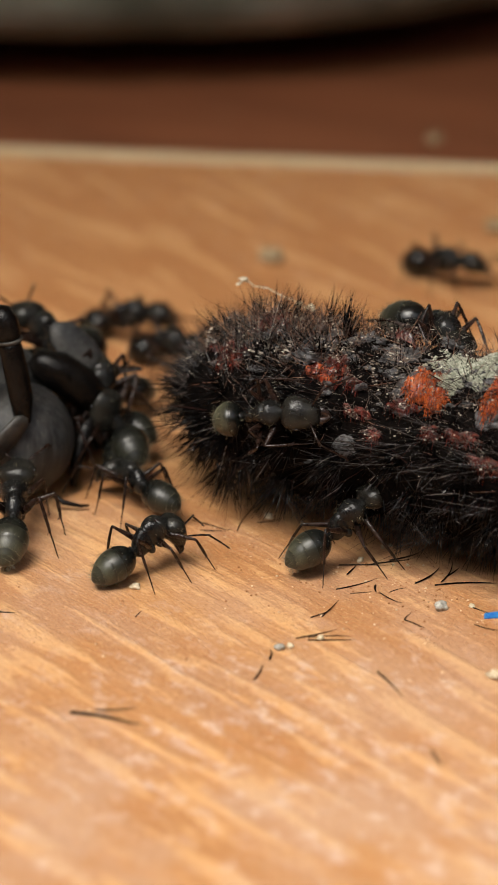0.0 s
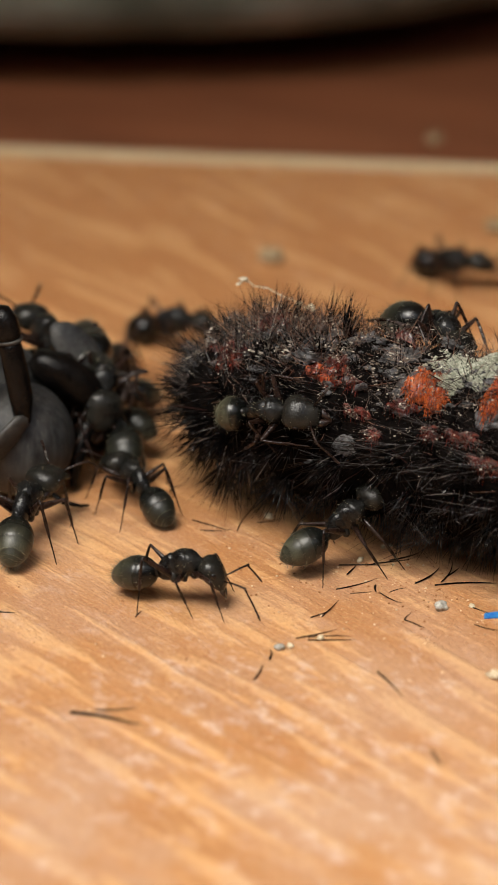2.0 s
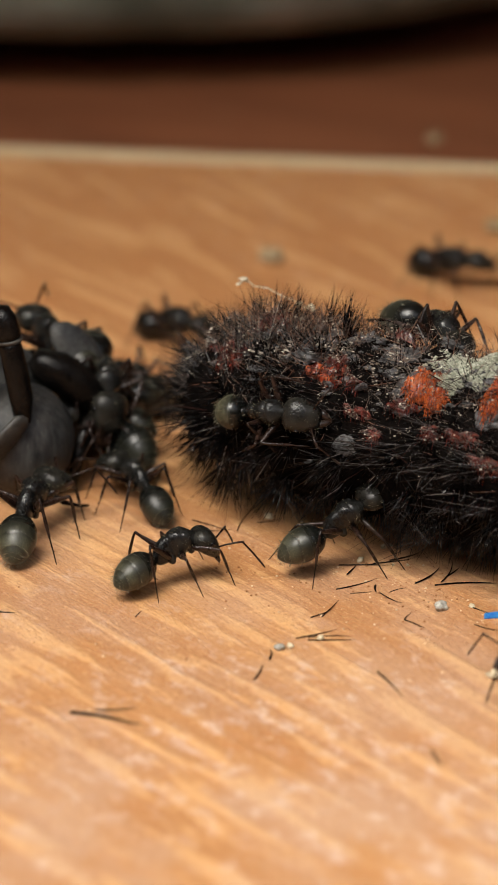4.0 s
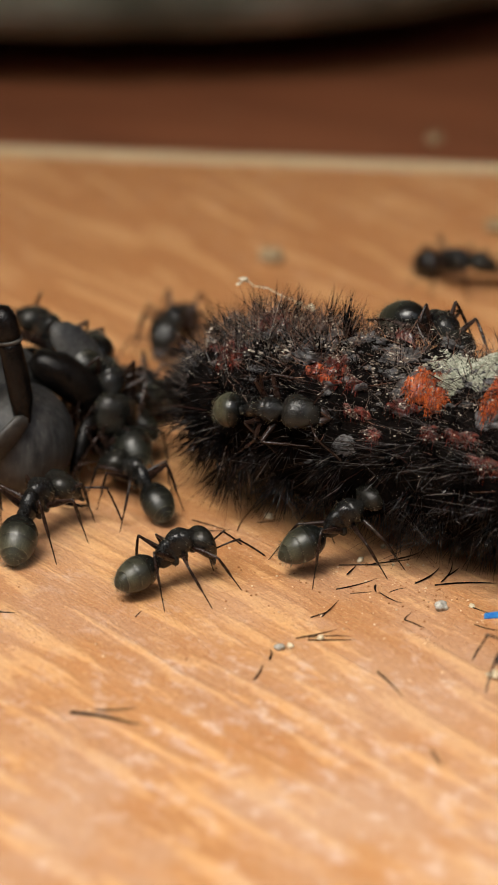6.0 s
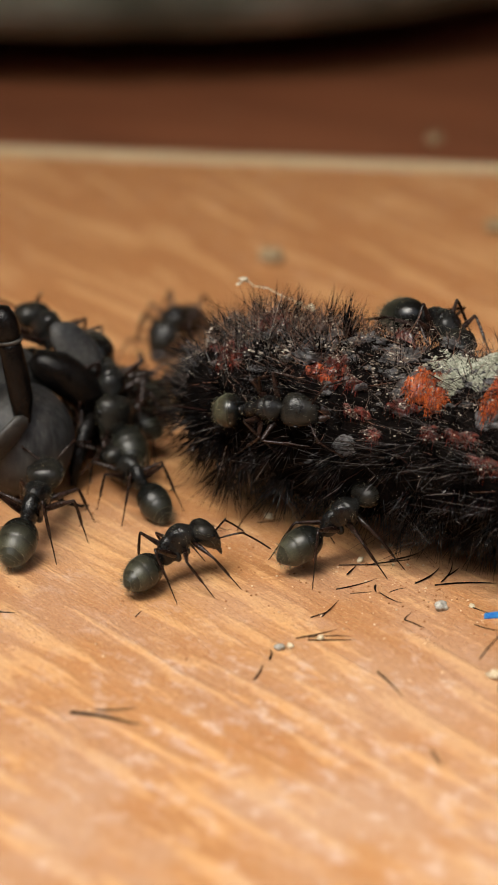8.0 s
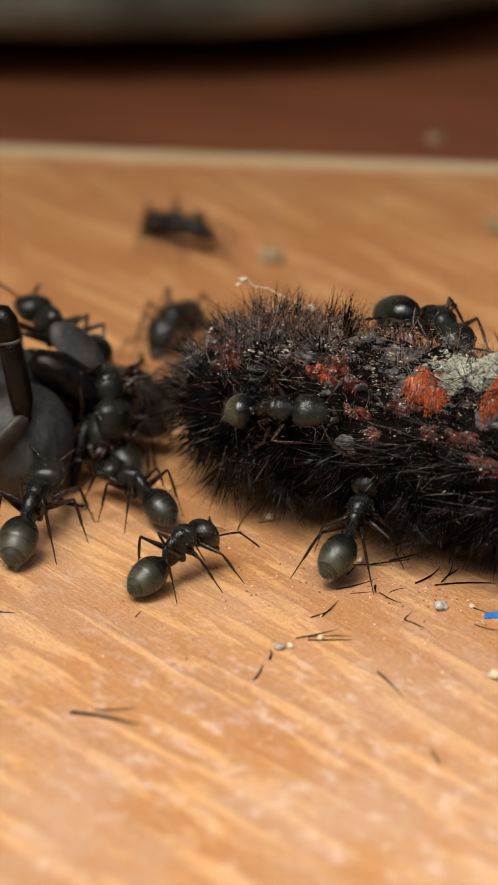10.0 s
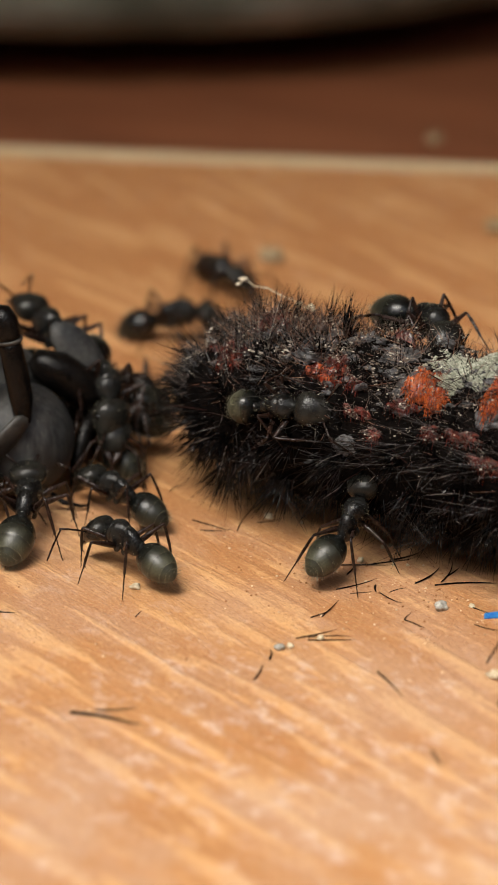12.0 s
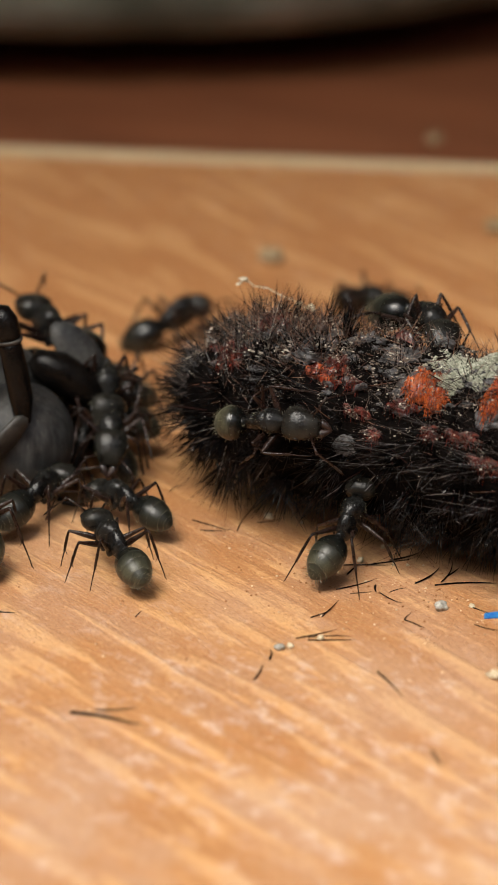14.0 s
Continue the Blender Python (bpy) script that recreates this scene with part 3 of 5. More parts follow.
            length = rng.uniform(3.0, 6.5)
            if not parted(p, way, length) and (p + way * length).z > 0.1:
                strays.append(spike(p, way, length, rng.uniform(0.020, 0.036), 0.03, rng))
    ob = put("stray_bristles", mesh_of("stray_bristles", *merge(*strays), STRAY), cat)
    tagged(ob, "single long grey bristles lying over the hair", kind="stuff")
    # pale dust caught in the hair
    pieces = []
    for b in range(1500):
        p, out, d = skin(rng.uniform(0.2, 28), rng.triangular(-40, 150, 65), rng.uniform(0.1, 1.6))
        pieces.append(lump(p, rng.choice((0.010, 0.013, 0.016, 0.020, 0.03)), rng, 0.6, 5, 4, 0.9))
    for b in range(150):
        s, a = (rng.uniform(1, 27), rng.triangular(25, 130, 75)) if b < 110 else (rng.uniform(2, 9), rng.uniform(50, 115))
        long, wide = rng.uniform(0.08, 0.5), rng.uniform(0.8, 4.5)
        for c in range(rng.randrange(5, 30)):
            p, out, d = skin(s + rng.gauss(0, long), a + rng.gauss(0, wide), rng.uniform(0.0, 1.1))
            pieces.append(lump(p, 0.014 + 0.075 * rng.random() ** 3, rng, 0.5, 6, 4, 1.3))
    # short lint fibres
    for b in range(1300):
        p, out, d = skin(rng.uniform(0.4, 28), rng.triangular(10, 150, 80), rng.uniform(0.3, 1.5))
        way = (jolt(1.0) + out * 0.3).normalized()
        pieces.append(spike(p, way, rng.uniform(0.25, 1.1), rng.uniform(0.007, 0.013), rng.uniform(0.0, 0.2), rng))
    for s, a in ((1.5, 75), (2.2, 95), (3.5, 60), (4.2, 100), (6.8, 66), (7.6, 52), (8.4, 88), (9.6, 60), (10.8, 98), (11.4, 74), (12.6, 70), (16.2, 62), (16.8, 78), (18.0, 72)):
        for c in range(rng.randrange(10, 22)):
            p, out, d = skin(s + rng.gauss(0, 0.28), a + rng.gauss(0, 2.6), rng.uniform(0.3, 1.5))
            pieces.append(lump(p, rng.choice((0.04, 0.06, 0.08, 0.11, 0.14)), rng, 0.35, 7, 5, 1.5))
    ob = put("dust", mesh_of("caterpillar_dust", *merge(*pieces), DUST, False), cat)
    tagged(ob, "pale dust grains caught in the hair", kind="stuff")
    # rust-red hair patches: place along the body, angle, half-length, half-angle
    for k, (s, angle, hl, ha) in enumerate(RED_PATCHES):
        bright = k < 6
        pieces = []
        for b in range(int((420 if k < 3 else 240) * hl * ha / 11)):
            u, v = rng.uniform(-1, 1), rng.uniform(-1, 1)
            fall = 0.72 - (u * u + v * v) + 0.9 * noise.noise(Vector((u * 1.9 + k * 7, v * 1.9, 1.0)))
            if fall < 0 or rng.random() < 0.3:
                continue
            rise = 0.95 * min(1.0, fall) ** 0.5
            p, out, d = skin(s + u * hl, angle + v * ha, rise - 0.1)
            comb = d.cross(out) if d.cross(out).z < 0 else out.cross(d)
            way = out * rng.uniform(0.05, 0.4) + comb * 0.8 + d * rng.uniform(0.1, 0.5) + jolt(0.14)
            pieces.append(spike(p, way, rng.uniform(0.4, 1.1) * (1.5 if rng.random() < 0.08 else 1.0), rng.uniform(0.016, 0.034), 0.10, rng))
        put("red_hair_patch", mesh_of("red_hair_patch", *merge(*pieces), RUST_HAIR if k < 3 else WINE_HAIR), cat, label="rust-red hair patch" if bright else "dark wine-red hair patch")
        grid, quads = [], []
        for i in range(19):
            for j in range(19):
                u, v = i / 9 - 1, j / 9 - 1
                fall = max(0.0, min(1.0, 0.72 - (u * u + v * v) + 0.9 * noise.noise(Vector((u * 1.9 + k * 7, v * 1.9, 1.0)))))
                p, out, d = skin(s + u * hl, angle + v * ha)
                crease = 0.22 * noise.noise(Vector((u * hl * 3.2, v * 1.6, k))) + 0.12 * noise.noise(p * 3.4)
                grid.append(tuple(p + out * (0.95 * fall ** 0.5 - (0.2 if fall else 0.5) + crease)))
        for i in range(18):
            for j in range(18):
                quads.append((i * 19 + j, i * 19 + j + 1, (i + 1) * 19 + j + 1, (i + 1) * 19 + j))
        put("red_skin_patch", mesh_of("red_skin_patch", grid, quads, RED_SKIN if k < 3 or k == 5 else BLOOD_SKIN if bright else WINE_SKIN), cat, label="rust-red wet skin patch" if bright else "wine-red wet skin patch")
        # wet glints modelled as pale specks over the patch
        glints = []
        for b in range(30 if bright else 45):
            u, v = rng.gauss(0, 0.5), rng.gauss(0, 0.5)
            p, out, d = skin(s + u * hl, angle + v * ha, rng.uniform(0.5, 1.1))
            glints.append(lump(p, rng.choice((0.025, 0.035, 0.05, 0.07)), rng, 0.6, 7, 5, 1.0))
        ob = put("specks", mesh_of("patch_specks", *merge(*glints), DUST, False), cat)
        tagged(ob, "pale specks on the red patch in place of wet glints", kind="stuff")
    return cat


RED_PATCHES = [(20.1, 60, 1.3, 17), (21.6, 52, 1.0, 11), (25.8, 65, 1.1, 25), (5.1, 52, 1.5, 14), (6.4, 84, 1.2, 15), (13.2, 55, 1.6, 11), (15.3, 50, 0.9, 6), (17.7, 20, 1.0, 6), (15.6, 112, 1.4, 5), (23.4, 115, 0.8, 5), (19.5, 42, 1.4, 5), (21.9, 30, 1.2, 5), (24.6, 32, 1.8, 5), (26.4, 20, 1.6, 5), (16.2, 32, 1.1, 5), (13.2, 65, 1.4, 6)]
DRY_PLATES = [(16.8, 90, 1.6, 19), (18.6, 58, 0.9, 14), (25.5, 48, 0.8, 10), (10.8, 78, 1.4, 28), (9.9, 112, 1.4, 9), (15.6, 8, 1.0, 9)]
build_caterpillar()


# ---- the dead beetle ----
def build_beetle():
    beetle = new("dead_beetle")
    tagged(beetle, "dead black beetle with one leg raised, covered by ants", "beetle")
    beetle.matrix_basis = pose_mm(-16.3, -8.5, 0)
    # smooth grey-black shield that faces the camera
    put("shield", mesh_of("beetle_shield", *merge(ball((0, 0, 4.1), 3.95, 3.9, 4.1, 40, 28)), BEETLE), beetle, label="dull grey-black shield")
    put("abdomen", mesh_of("beetle_abdomen", *loft(egg(-9, 3.0, 4.6, 5.2, 5.6, 16), 32), BEETLE), beetle, pose_mm(-1.2, 5.2, 0, 0, 0, 20))
    # raised leg: thick upright piece, shiny knee, flattened outer piece
    put("thigh", mesh_of("beetle_thigh", *tube([(0.6, -3.45, 6.5), (0.55, -3.4, 6.9), (0.45, -3.3, 8.6), (0.15, -3.2, 10.6), (-0.2, -3.1, 12.4), (-0.3, -3.0, 13.0)],
                                               [0.15, 0.58, 0.84, 0.88, 0.82, 0.66], 16), BEETLE_GLOSS), beetle)
    put("thigh", mesh_of("beetle_rear_thigh", *tube([(-2.5, -2.4, 4.4), (-2.6, -2.3, 7.5), (-2.5, -2.0, 10.5), (-2.3, -1.8, 12.0)], [0.6, 0.85, 0.8, 0.5], 16), BEETLE_GLOSS), beetle)
    put("knee", mesh_of("beetle_knee", *tube([(-0.3, -3.0, 12.9), (-0.4, -3.0, 13.3), (-0.6, -2.9, 14.2), (-0.9, -2.8, 15.0), (-1.15, -2.7, 15.3)],
                                             [0.85, 1.0, 0.98, 0.72, 0.2], 16), BEETLE_GLOSS), beetle)
    put("shin", mesh_of("beetle_shin", *loft([(0, 0, 0.25, 0.2), (0.4, 0, 0.84, 0.4), (2.2, 0, 1.12, 0.44), (3.9, 0, 0.95, 0.4), (4.4, 0, 0.3, 0.2)], 14), BEETLE_SHIN), beetle, pose_mm(0.75, -3.9, 7.5, 55, 50, -170))
    put("knee_ring", mesh_of("beetle_knee_ring", *tube([(-0.26, -3.03, 12.7), (-0.27, -3.02, 12.8), (-0.29, -3.0, 12.98), (-0.3, -3.0, 13.05)], [0.84, 0.93, 0.965, 0.88], 20), BEETLE_SHIN), beetle, label="grey ring at the rim of the knee")
    # black rear leg bent over the shield, grey wing case sticking up behind it
    put("thigh", mesh_of("beetle_bent_thigh", *tube([(0.7, 2.2, 8.7), (1.2, 2.3, 8.9), (2.6, 2.7, 8.2), (4.2, 3.1, 6.8), (5.3, 3.4, 5.4), (5.7, 3.5, 4.8)], [0.3, 1.1, 1.45, 1.5, 1.25, 0.4], 18), BEETLE_GLOSS), beetle)
    put("shin", mesh_of("beetle_bent_shin", *tube([(5.4, 3.2, 5.2), (4.6, 1.6, 4.0), (4.0, 0.4, 2.2), (3.8, -0.4, 0.5)], [0.5, 0.62, 0.5, 0.25], 12), BEETLE_GLOSS), beetle)
    put("wing_case", mesh_of("beetle_wing_case", *loft([(-0.2, 0, 0.3, 0.2), (0.5, 0, 1.0, 0.42), (1.6, 0.05, 1.35, 0.5), (3.0, 0.05, 1.3, 0.48), (4.3, 0, 0.85, 0.36), (5.0, 0, 0.2, 0.14)], 18), BEETLE), beetle, pose_mm(2.4, 5.0, 10.6, 52, 46, 0), "blue-grey wing case")
    put("foot_piece", mesh_of("beetle_foot", *tube([(2.4, -3.0, 1.2), (3.2, -3.4, 0.7), (4.4, -3.4, 0.4), (5.0, -3.2, 0.35)], [0.16, 0.2, 0.14, 0.08], 8), BEETLE_GLOSS), beetle)
    return beetle


build_beetle()


# ---- ants ----
HIPS = [(0.75, 0.42, -0.45), (0.05, 0.46, -0.5), (-0.65, 0.42, -0.45)]
REST = [(2.7, 2.3), (0.3, 3.1), (-2.9, 2.5)]
THIGHS, SHANKS = (2.0, 2.1, 2.5), (3.0, 3.1, 3.8)
NECK = (1.36, 0, 0.16)
WAIST = (-1.75, 0, -0.12)


def hairs_on(sections, count, rng, length, radius=0.014, back=-1):
    """Scattered short hairs on a lofted body."""
    out = []
    for _ in range(count):
        i = rng.randrange(1, len(sections) - 2)
        u = rng.random()
        a, b = sections[i], sections[i + 1]
        x, z, ra, rb = [a[j] + (b[j] - a[j]) * u for j in range(4)]
        w = rng.uniform(0, 2 * math.pi)
        p = (x, ra * math.cos(w) * 0.99, z + rb * math.sin(w) * 0.99)
        way = Vector((back * rng.uniform(0.2, 0.9), math.cos(w), math.sin(w)))
        out.append(spike(p, way, length * rng.uniform(0.6, 1.2), radius, 0.1, rng))
    return merge(*out)


def shell_rows(rows):
    """Sections from (x, top, bottom, half-width)."""
    return [(x, (t + b) / 2, w, (t - b) / 2) for x, t, b, w in rows]


def bow(sections, n, square=0.86):
    """A loft with flattened flanks."""
    verts, faces = loft(sections, n)
    out = []
    for i, s in enumerate(sections):
        x, z, a, b = s[:4]
        for k in range(n):
            w = 2 * math.pi * k / n
            c, d = math.cos(w), math.sin(w)
            out.append((x, a * math.copysign(abs(c) ** square, c), z + b * math.copysign(abs(d) ** square, d)))
    return out, faces


GASTER_SEAMS = (0.30, 0.61, 0.82)


def gaster_rows():
    rows = []
    for i in range(45):
        u = i / 44
        if u < 0.43:
            r = math.sqrt(max(0.0, 1 - ((u - 0.43) / 0.45) ** 2))
        else:
            r = max(0.0, 1 - ((u - 0.43) / 0.575) ** 2.1) ** 0.72
        lip = 1.0
        for seam in GASTER_SEAMS:
            if seam < u < seam + 0.10:
                lip -= 0.022 * (1 - (u - seam) / 0.10)
        rows.append((-0.05 - 3.3 * u, -0.02 - 0.30 * u * u, max(0.04, 1.16 * r * lip), max(0.04, 1.13 * r * lip)))
    return rows


def fringe(rows, rng):
    """Pale hairs standing behind each plate of the hind body, longest at its tip."""
    out = []
    for u, count, length in ((0.30, 12, 0.22), (0.60, 22, 0.30), (0.81, 26, 0.36), (0.90, 18, 0.40), (0.96, 12, 0.42)):
        x, z, a, b = rows[round(u * 44)]
        for k in range(count):
            w = 2 * math.pi * (k + rng.uniform(-0.3, 0.3)) / count
            p = (x, a * math.cos(w), z + b * math.sin(w))
            out.append(spike(p, (-rng.uniform(0.6, 1.3), math.cos(w), math.sin(w)), length * rng.uniform(0.7, 1.2), 0.016, 0.1, rng))
    return merge(*out)


def ant_meshes():
    """The shared meshes of every ant."""
    rng = random.Random(5)
    k = {}
    # arched trunk: neck shield, middle and hind part, parted by shallow seams
    chest = shell_rows([(-1.72, -0.02, -0.30, 0.13), (-1.64, 0.18, -0.50, 0.28), (-1.5, 0.42, -0.66, 0.41), (-1.25, 0.70, -0.74, 0.48), (-0.95, 0.90, -0.78, 0.51), (-0.6, 1.02, -0.80, 0.52), (-0.44, 1.04, -0.80, 0.51),
                        (-0.36, 0.98, -0.78, 0.46), (-0.28, 1.04, -0.78, 0.52), (-0.05, 1.13, -0.78, 0.62), (0.25, 1.15, -0.75, 0.74), (0.48, 1.11, -0.70, 0.80), (0.55, 1.04, -0.66, 0.75), (0.62, 1.06, -0.64, 0.80),
                        (0.85, 0.95, -0.55, 0.78), (1.05, 0.77, -0.44, 0.64), (1.2, 0.58, -0.30, 0.45), (1.34, 0.40, -0.14, 0.27), (1.46, 0.32, -0.04, 0.18)])
    k["thorax"] = mesh_of("ant_thorax", *bow(chest, 26), SHELL)
    k["coxa"] = mesh_of("ant_coxa", *ball((0, 0, 0), 0.30, 0.27, 0.46, 12, 9), SHELL)
    k["thorax_hairs"] = mesh_of("ant_thorax_hairs", *hairs_on(chest, 60, rng, 0.26, 0.011), DOWN, False)
    node_rows = shell_rows([(-0.20, 0.06, -0.16, 0.11), (-0.12, 0.42, -0.22, 0.26), (-0.04, 0.70, -0.24, 0.33), (0.05, 0.72, -0.24, 0.33), (0.14, 0.40, -0.22, 0.24), (0.24, 0.08, -0.16, 0.12)])
    k["waist"] = mesh_of("ant_waist", *loft(node_rows, 14), SHELL)
    rows = gaster_rows()
    k["gaster"] = mesh_of("ant_gaster", *loft(rows, 30), GASTER)
    k["olive_gaster"] = mesh_of("ant_olive_gaster", *loft(rows, 30), OLIVE_GASTER)
    k["pale_gaster"] = mesh_of("ant_pale_gaster", *loft(rows, 30), PALE_GASTER)
    k["gaster_hairs"] = mesh_of("ant_gaster_hairs", *merge(hairs_on(rows, 70, rng, 0.18, 0.009), fringe(rows, rng)), DOWN, False)
    # head: joint at the origin, face towards +x; broad behind, narrowing to the jaws
    head = shell_rows([(0.0, 0.16, -0.14, 0.15), (0.06, 0.44, -0.34, 0.50), (0.2, 0.64, -0.52, 0.80), (0.45, 0.80, -0.66, 1.02), (0.8, 0.86, -0.72, 1.10), (1.2, 0.80, -0.70, 1.05), (1.6, 0.66, -0.64, 0.93), (1.95, 0.48, -0.56, 0.79),
                       (2.2, 0.30, -0.48, 0.66), (2.36, 0.12, -0.42, 0.55), (2.44, -0.06, -0.36, 0.44)])
    k["head"] = mesh_of("ant_head", *bow(head, 28, 0.9), HEAD_SHELL)
    k["head_hairs"] = mesh_of("ant_head_hairs", *hairs_on(head, 44, rng, 0.2, 0.010, 1), DOWN, False)
    k["eye"] = mesh_of("ant_eye", *ball((0, 0, 0), 0.20, 0.10, 0.17, 12, 8), EYE_BLACK)
    jaw = loft([(-0.05, 0, 0.24, 0.16), (0.2, 0, 0.28, 0.16, -0.02), (0.45, -0.03, 0.24, 0.12, -0.12), (0.65, -0.06, 0.14, 0.08, -0.24), (0.8, -0.09, 0.05, 0.03, -0.32)], 9)
    k["mandible"] = mesh_of("ant_jaw", *jaw, JAW)
    k["scape"] = mesh_of("ant_scape", *tube([(0, 0, 0), (0.5, 0, 0.05), (1.1, 0, 0.08), (1.75, 0, 0.05)], [0.05, 0.065, 0.07, 0.08], 7), LEG)
    beads = [(0.23 * i, 0, -0.03 * (0.23 * i) ** 2) for i in range(11)]
    k["funiculus"] = mesh_of("ant_funiculus", *tube(beads, [0.05, 0.07, 0.06, 0.075, 0.06, 0.075, 0.062, 0.078, 0.065, 0.07, 0.03], 7), LEG)
    for i in range(3):
        a, b = THIGHS[i], SHANKS[i]
        k["thigh", i] = mesh_of("ant_thigh", *loft([(-0.14, 0, 0.09, 0.09), (0.02, 0, 0.14, 0.15), (a * 0.15, 0.02, 0.17, 0.20), (a * 0.38, 0.03, 0.18, 0.22), (a * 0.65, 0.02, 0.135, 0.165), (a * 0.9, 0, 0.09, 0.11), (a * 0.98, 0, 0.10, 0.11), (a * 1.02, 0, 0.06, 0.06)], 10), LEG)
        shin = [(0, 0, 0), (b * 0.06, 0, 0.03), (b * 0.2, 0, 0.04), (b * 0.42, 0, 0.03), (b * 0.56, 0, 0.0), (b * 0.59, 0, 0), (b * 0.74, 0, 0.02), (b * 0.76, 0, 0.02), (b * 0.86, 0, 0.02), (b * 0.88, 0, 0.02), (b * 0.97, 0, 0.0), (b * 1.02, 0, 0.06)]
        bits = [spike((b * 0.56, 0, -0.06), (0.8, s * 0.3, -0.6), 0.34, 0.025, 0.05, rng) for s in (1, -1)]
        bits += [spike((b * rng.uniform(0.12, 0.9), 0, 0), (0.9, rng.uniform(-1, 1), rng.uniform(-1, 1)), rng.uniform(0.15, 0.26), 0.010, 0.05, rng) for _ in range(16)]
        k["shank", i] = mesh_of("ant_shank", *merge(tube(shin, [0.07, 0.085, 0.10, 0.105, 0.085, 0.05, 0.045, 0.036, 0.042, 0.034, 0.034, 0.014], 8), *bits), LEG)
    return k


KIT = ant_meshes()


def build_ant(label, spread=1.0, scale=1.0, olive=False):
    ant = new("ant")
    ant.scale = (scale, scale, scale)
    tagged(ant, label, "ant", group="ants round the caterpillar")
    thorax = put("thorax", KIT["thorax"], ant)
    put("hairs", KIT["thorax_hairs"], thorax)
    for hx, hy, hz in HIPS:
        for s in (1, -1):
            put("coxa", KIT["coxa"], ant, pose_mm(hx, s * (hy - 0.06), hz + 0.02, s * 14))
    put("waist", KIT["waist"], ant, pose_mm(-1.74, 0, -0.18))
    gaster = put("gaster", KIT["olive_gaster" if olive else "gaster"], ant, pose_mm(*WAIST, 0, 0, 0), "olive-grey banded hind body with painted sheen" if olive else "black banded hind body")
    put("hairs", KIT["gaster_hairs"], gaster)
    head = put("head", KIT["head"], ant, pose_mm(*NECK, 0, 35, 0))
    put("hairs", KIT["head_hairs"], head)
    for s in (1, -1):
        put("eye", KIT["eye"], head, pose_mm(1.12, s * 1.0, 0.26, 0, 0, -5 * s))
        jaw = put("mandible", KIT["mandible"], head, pose_mm(2.30, s * 0.34, -0.24, 0, 14, 0) @ Matrix.Diagonal((1, s, 1, 1)), "dark red-brown jaw")
    antennae = []
    for s in (1, -1):
        scape = put("antenna", KIT["scape"], ant)
        tip = put("antenna_tip", KIT["funiculus"], scape)
        antennae.append((s, scape, tip))
    legs = []
    for i in range(3):
        for s in (1, -1):
            leg = put("leg", KIT["thigh", i], ant)
            shank = put("lower_leg", KIT["shank", i], leg)
            legs.append((i, s, leg, shank))
    return {"ant": ant, "gaster": gaster, "head": head, "antennae": antennae, "legs": legs, "spread": spread, "scale": scale}


def blend(a, b, u):
    """A pose between two."""
    q = a.to_quaternion().slerp(b.to_quaternion(), u)
    return Matrix.LocRotScale(a.translation.lerp(b.translation, u), q, None)


def smooth(u):
    return u * u * (3 - 2 * u)


STEP = 0.25


def at_time(rows, t):
    for a, b in zip(rows, rows[1:]):
        if t <= b[0]:
            u = smooth(max(0.0, (t - a[0]) / (b[0] - a[0])))
            return (blend(a[1], b[1], u), *(a[k] + (b[k] - a[k]) * u for k in range(2, len(a))))
    return rows[-1][1:]


def facing(x, z):
    """Rotation whose x axis is x and whose z axis leans towards z."""
    x = x.normalized()
    y = z.cross(x)
    y = y.normalized() if y.length > 1e-6 else Vector((0, 1, 0))
    return Matrix((x, y, x.cross(y))).transposed().to_4x4()


def bend_leg(hip, foot, a, b, up):
    """Two poses that carry a leg from hip to foot: thigh in the ant's space, shank in the thigh's."""
    d = foot - hip
    r = min(max(d.length, abs(a - b) + 0.2), (a + b) * 0.985)
    ca = (a * a + r * r - b * b) / (2 * a * r)
    lift = math.acos(max(-1, min(1, ca)))
    knee = math.pi - math.acos(max(-1, min(1, (a * a + b * b - r * r) / (2 * a * b))))
    flat = facing(d, up)
    thigh = Matrix.Translation(hip * MM) @ flat @ Matrix.Rotation(-lift, 4, "Y")
    return thigh, Matrix.Translation((a * MM, 0, 0)) @ Matrix.Rotation(knee, 4, "Y")


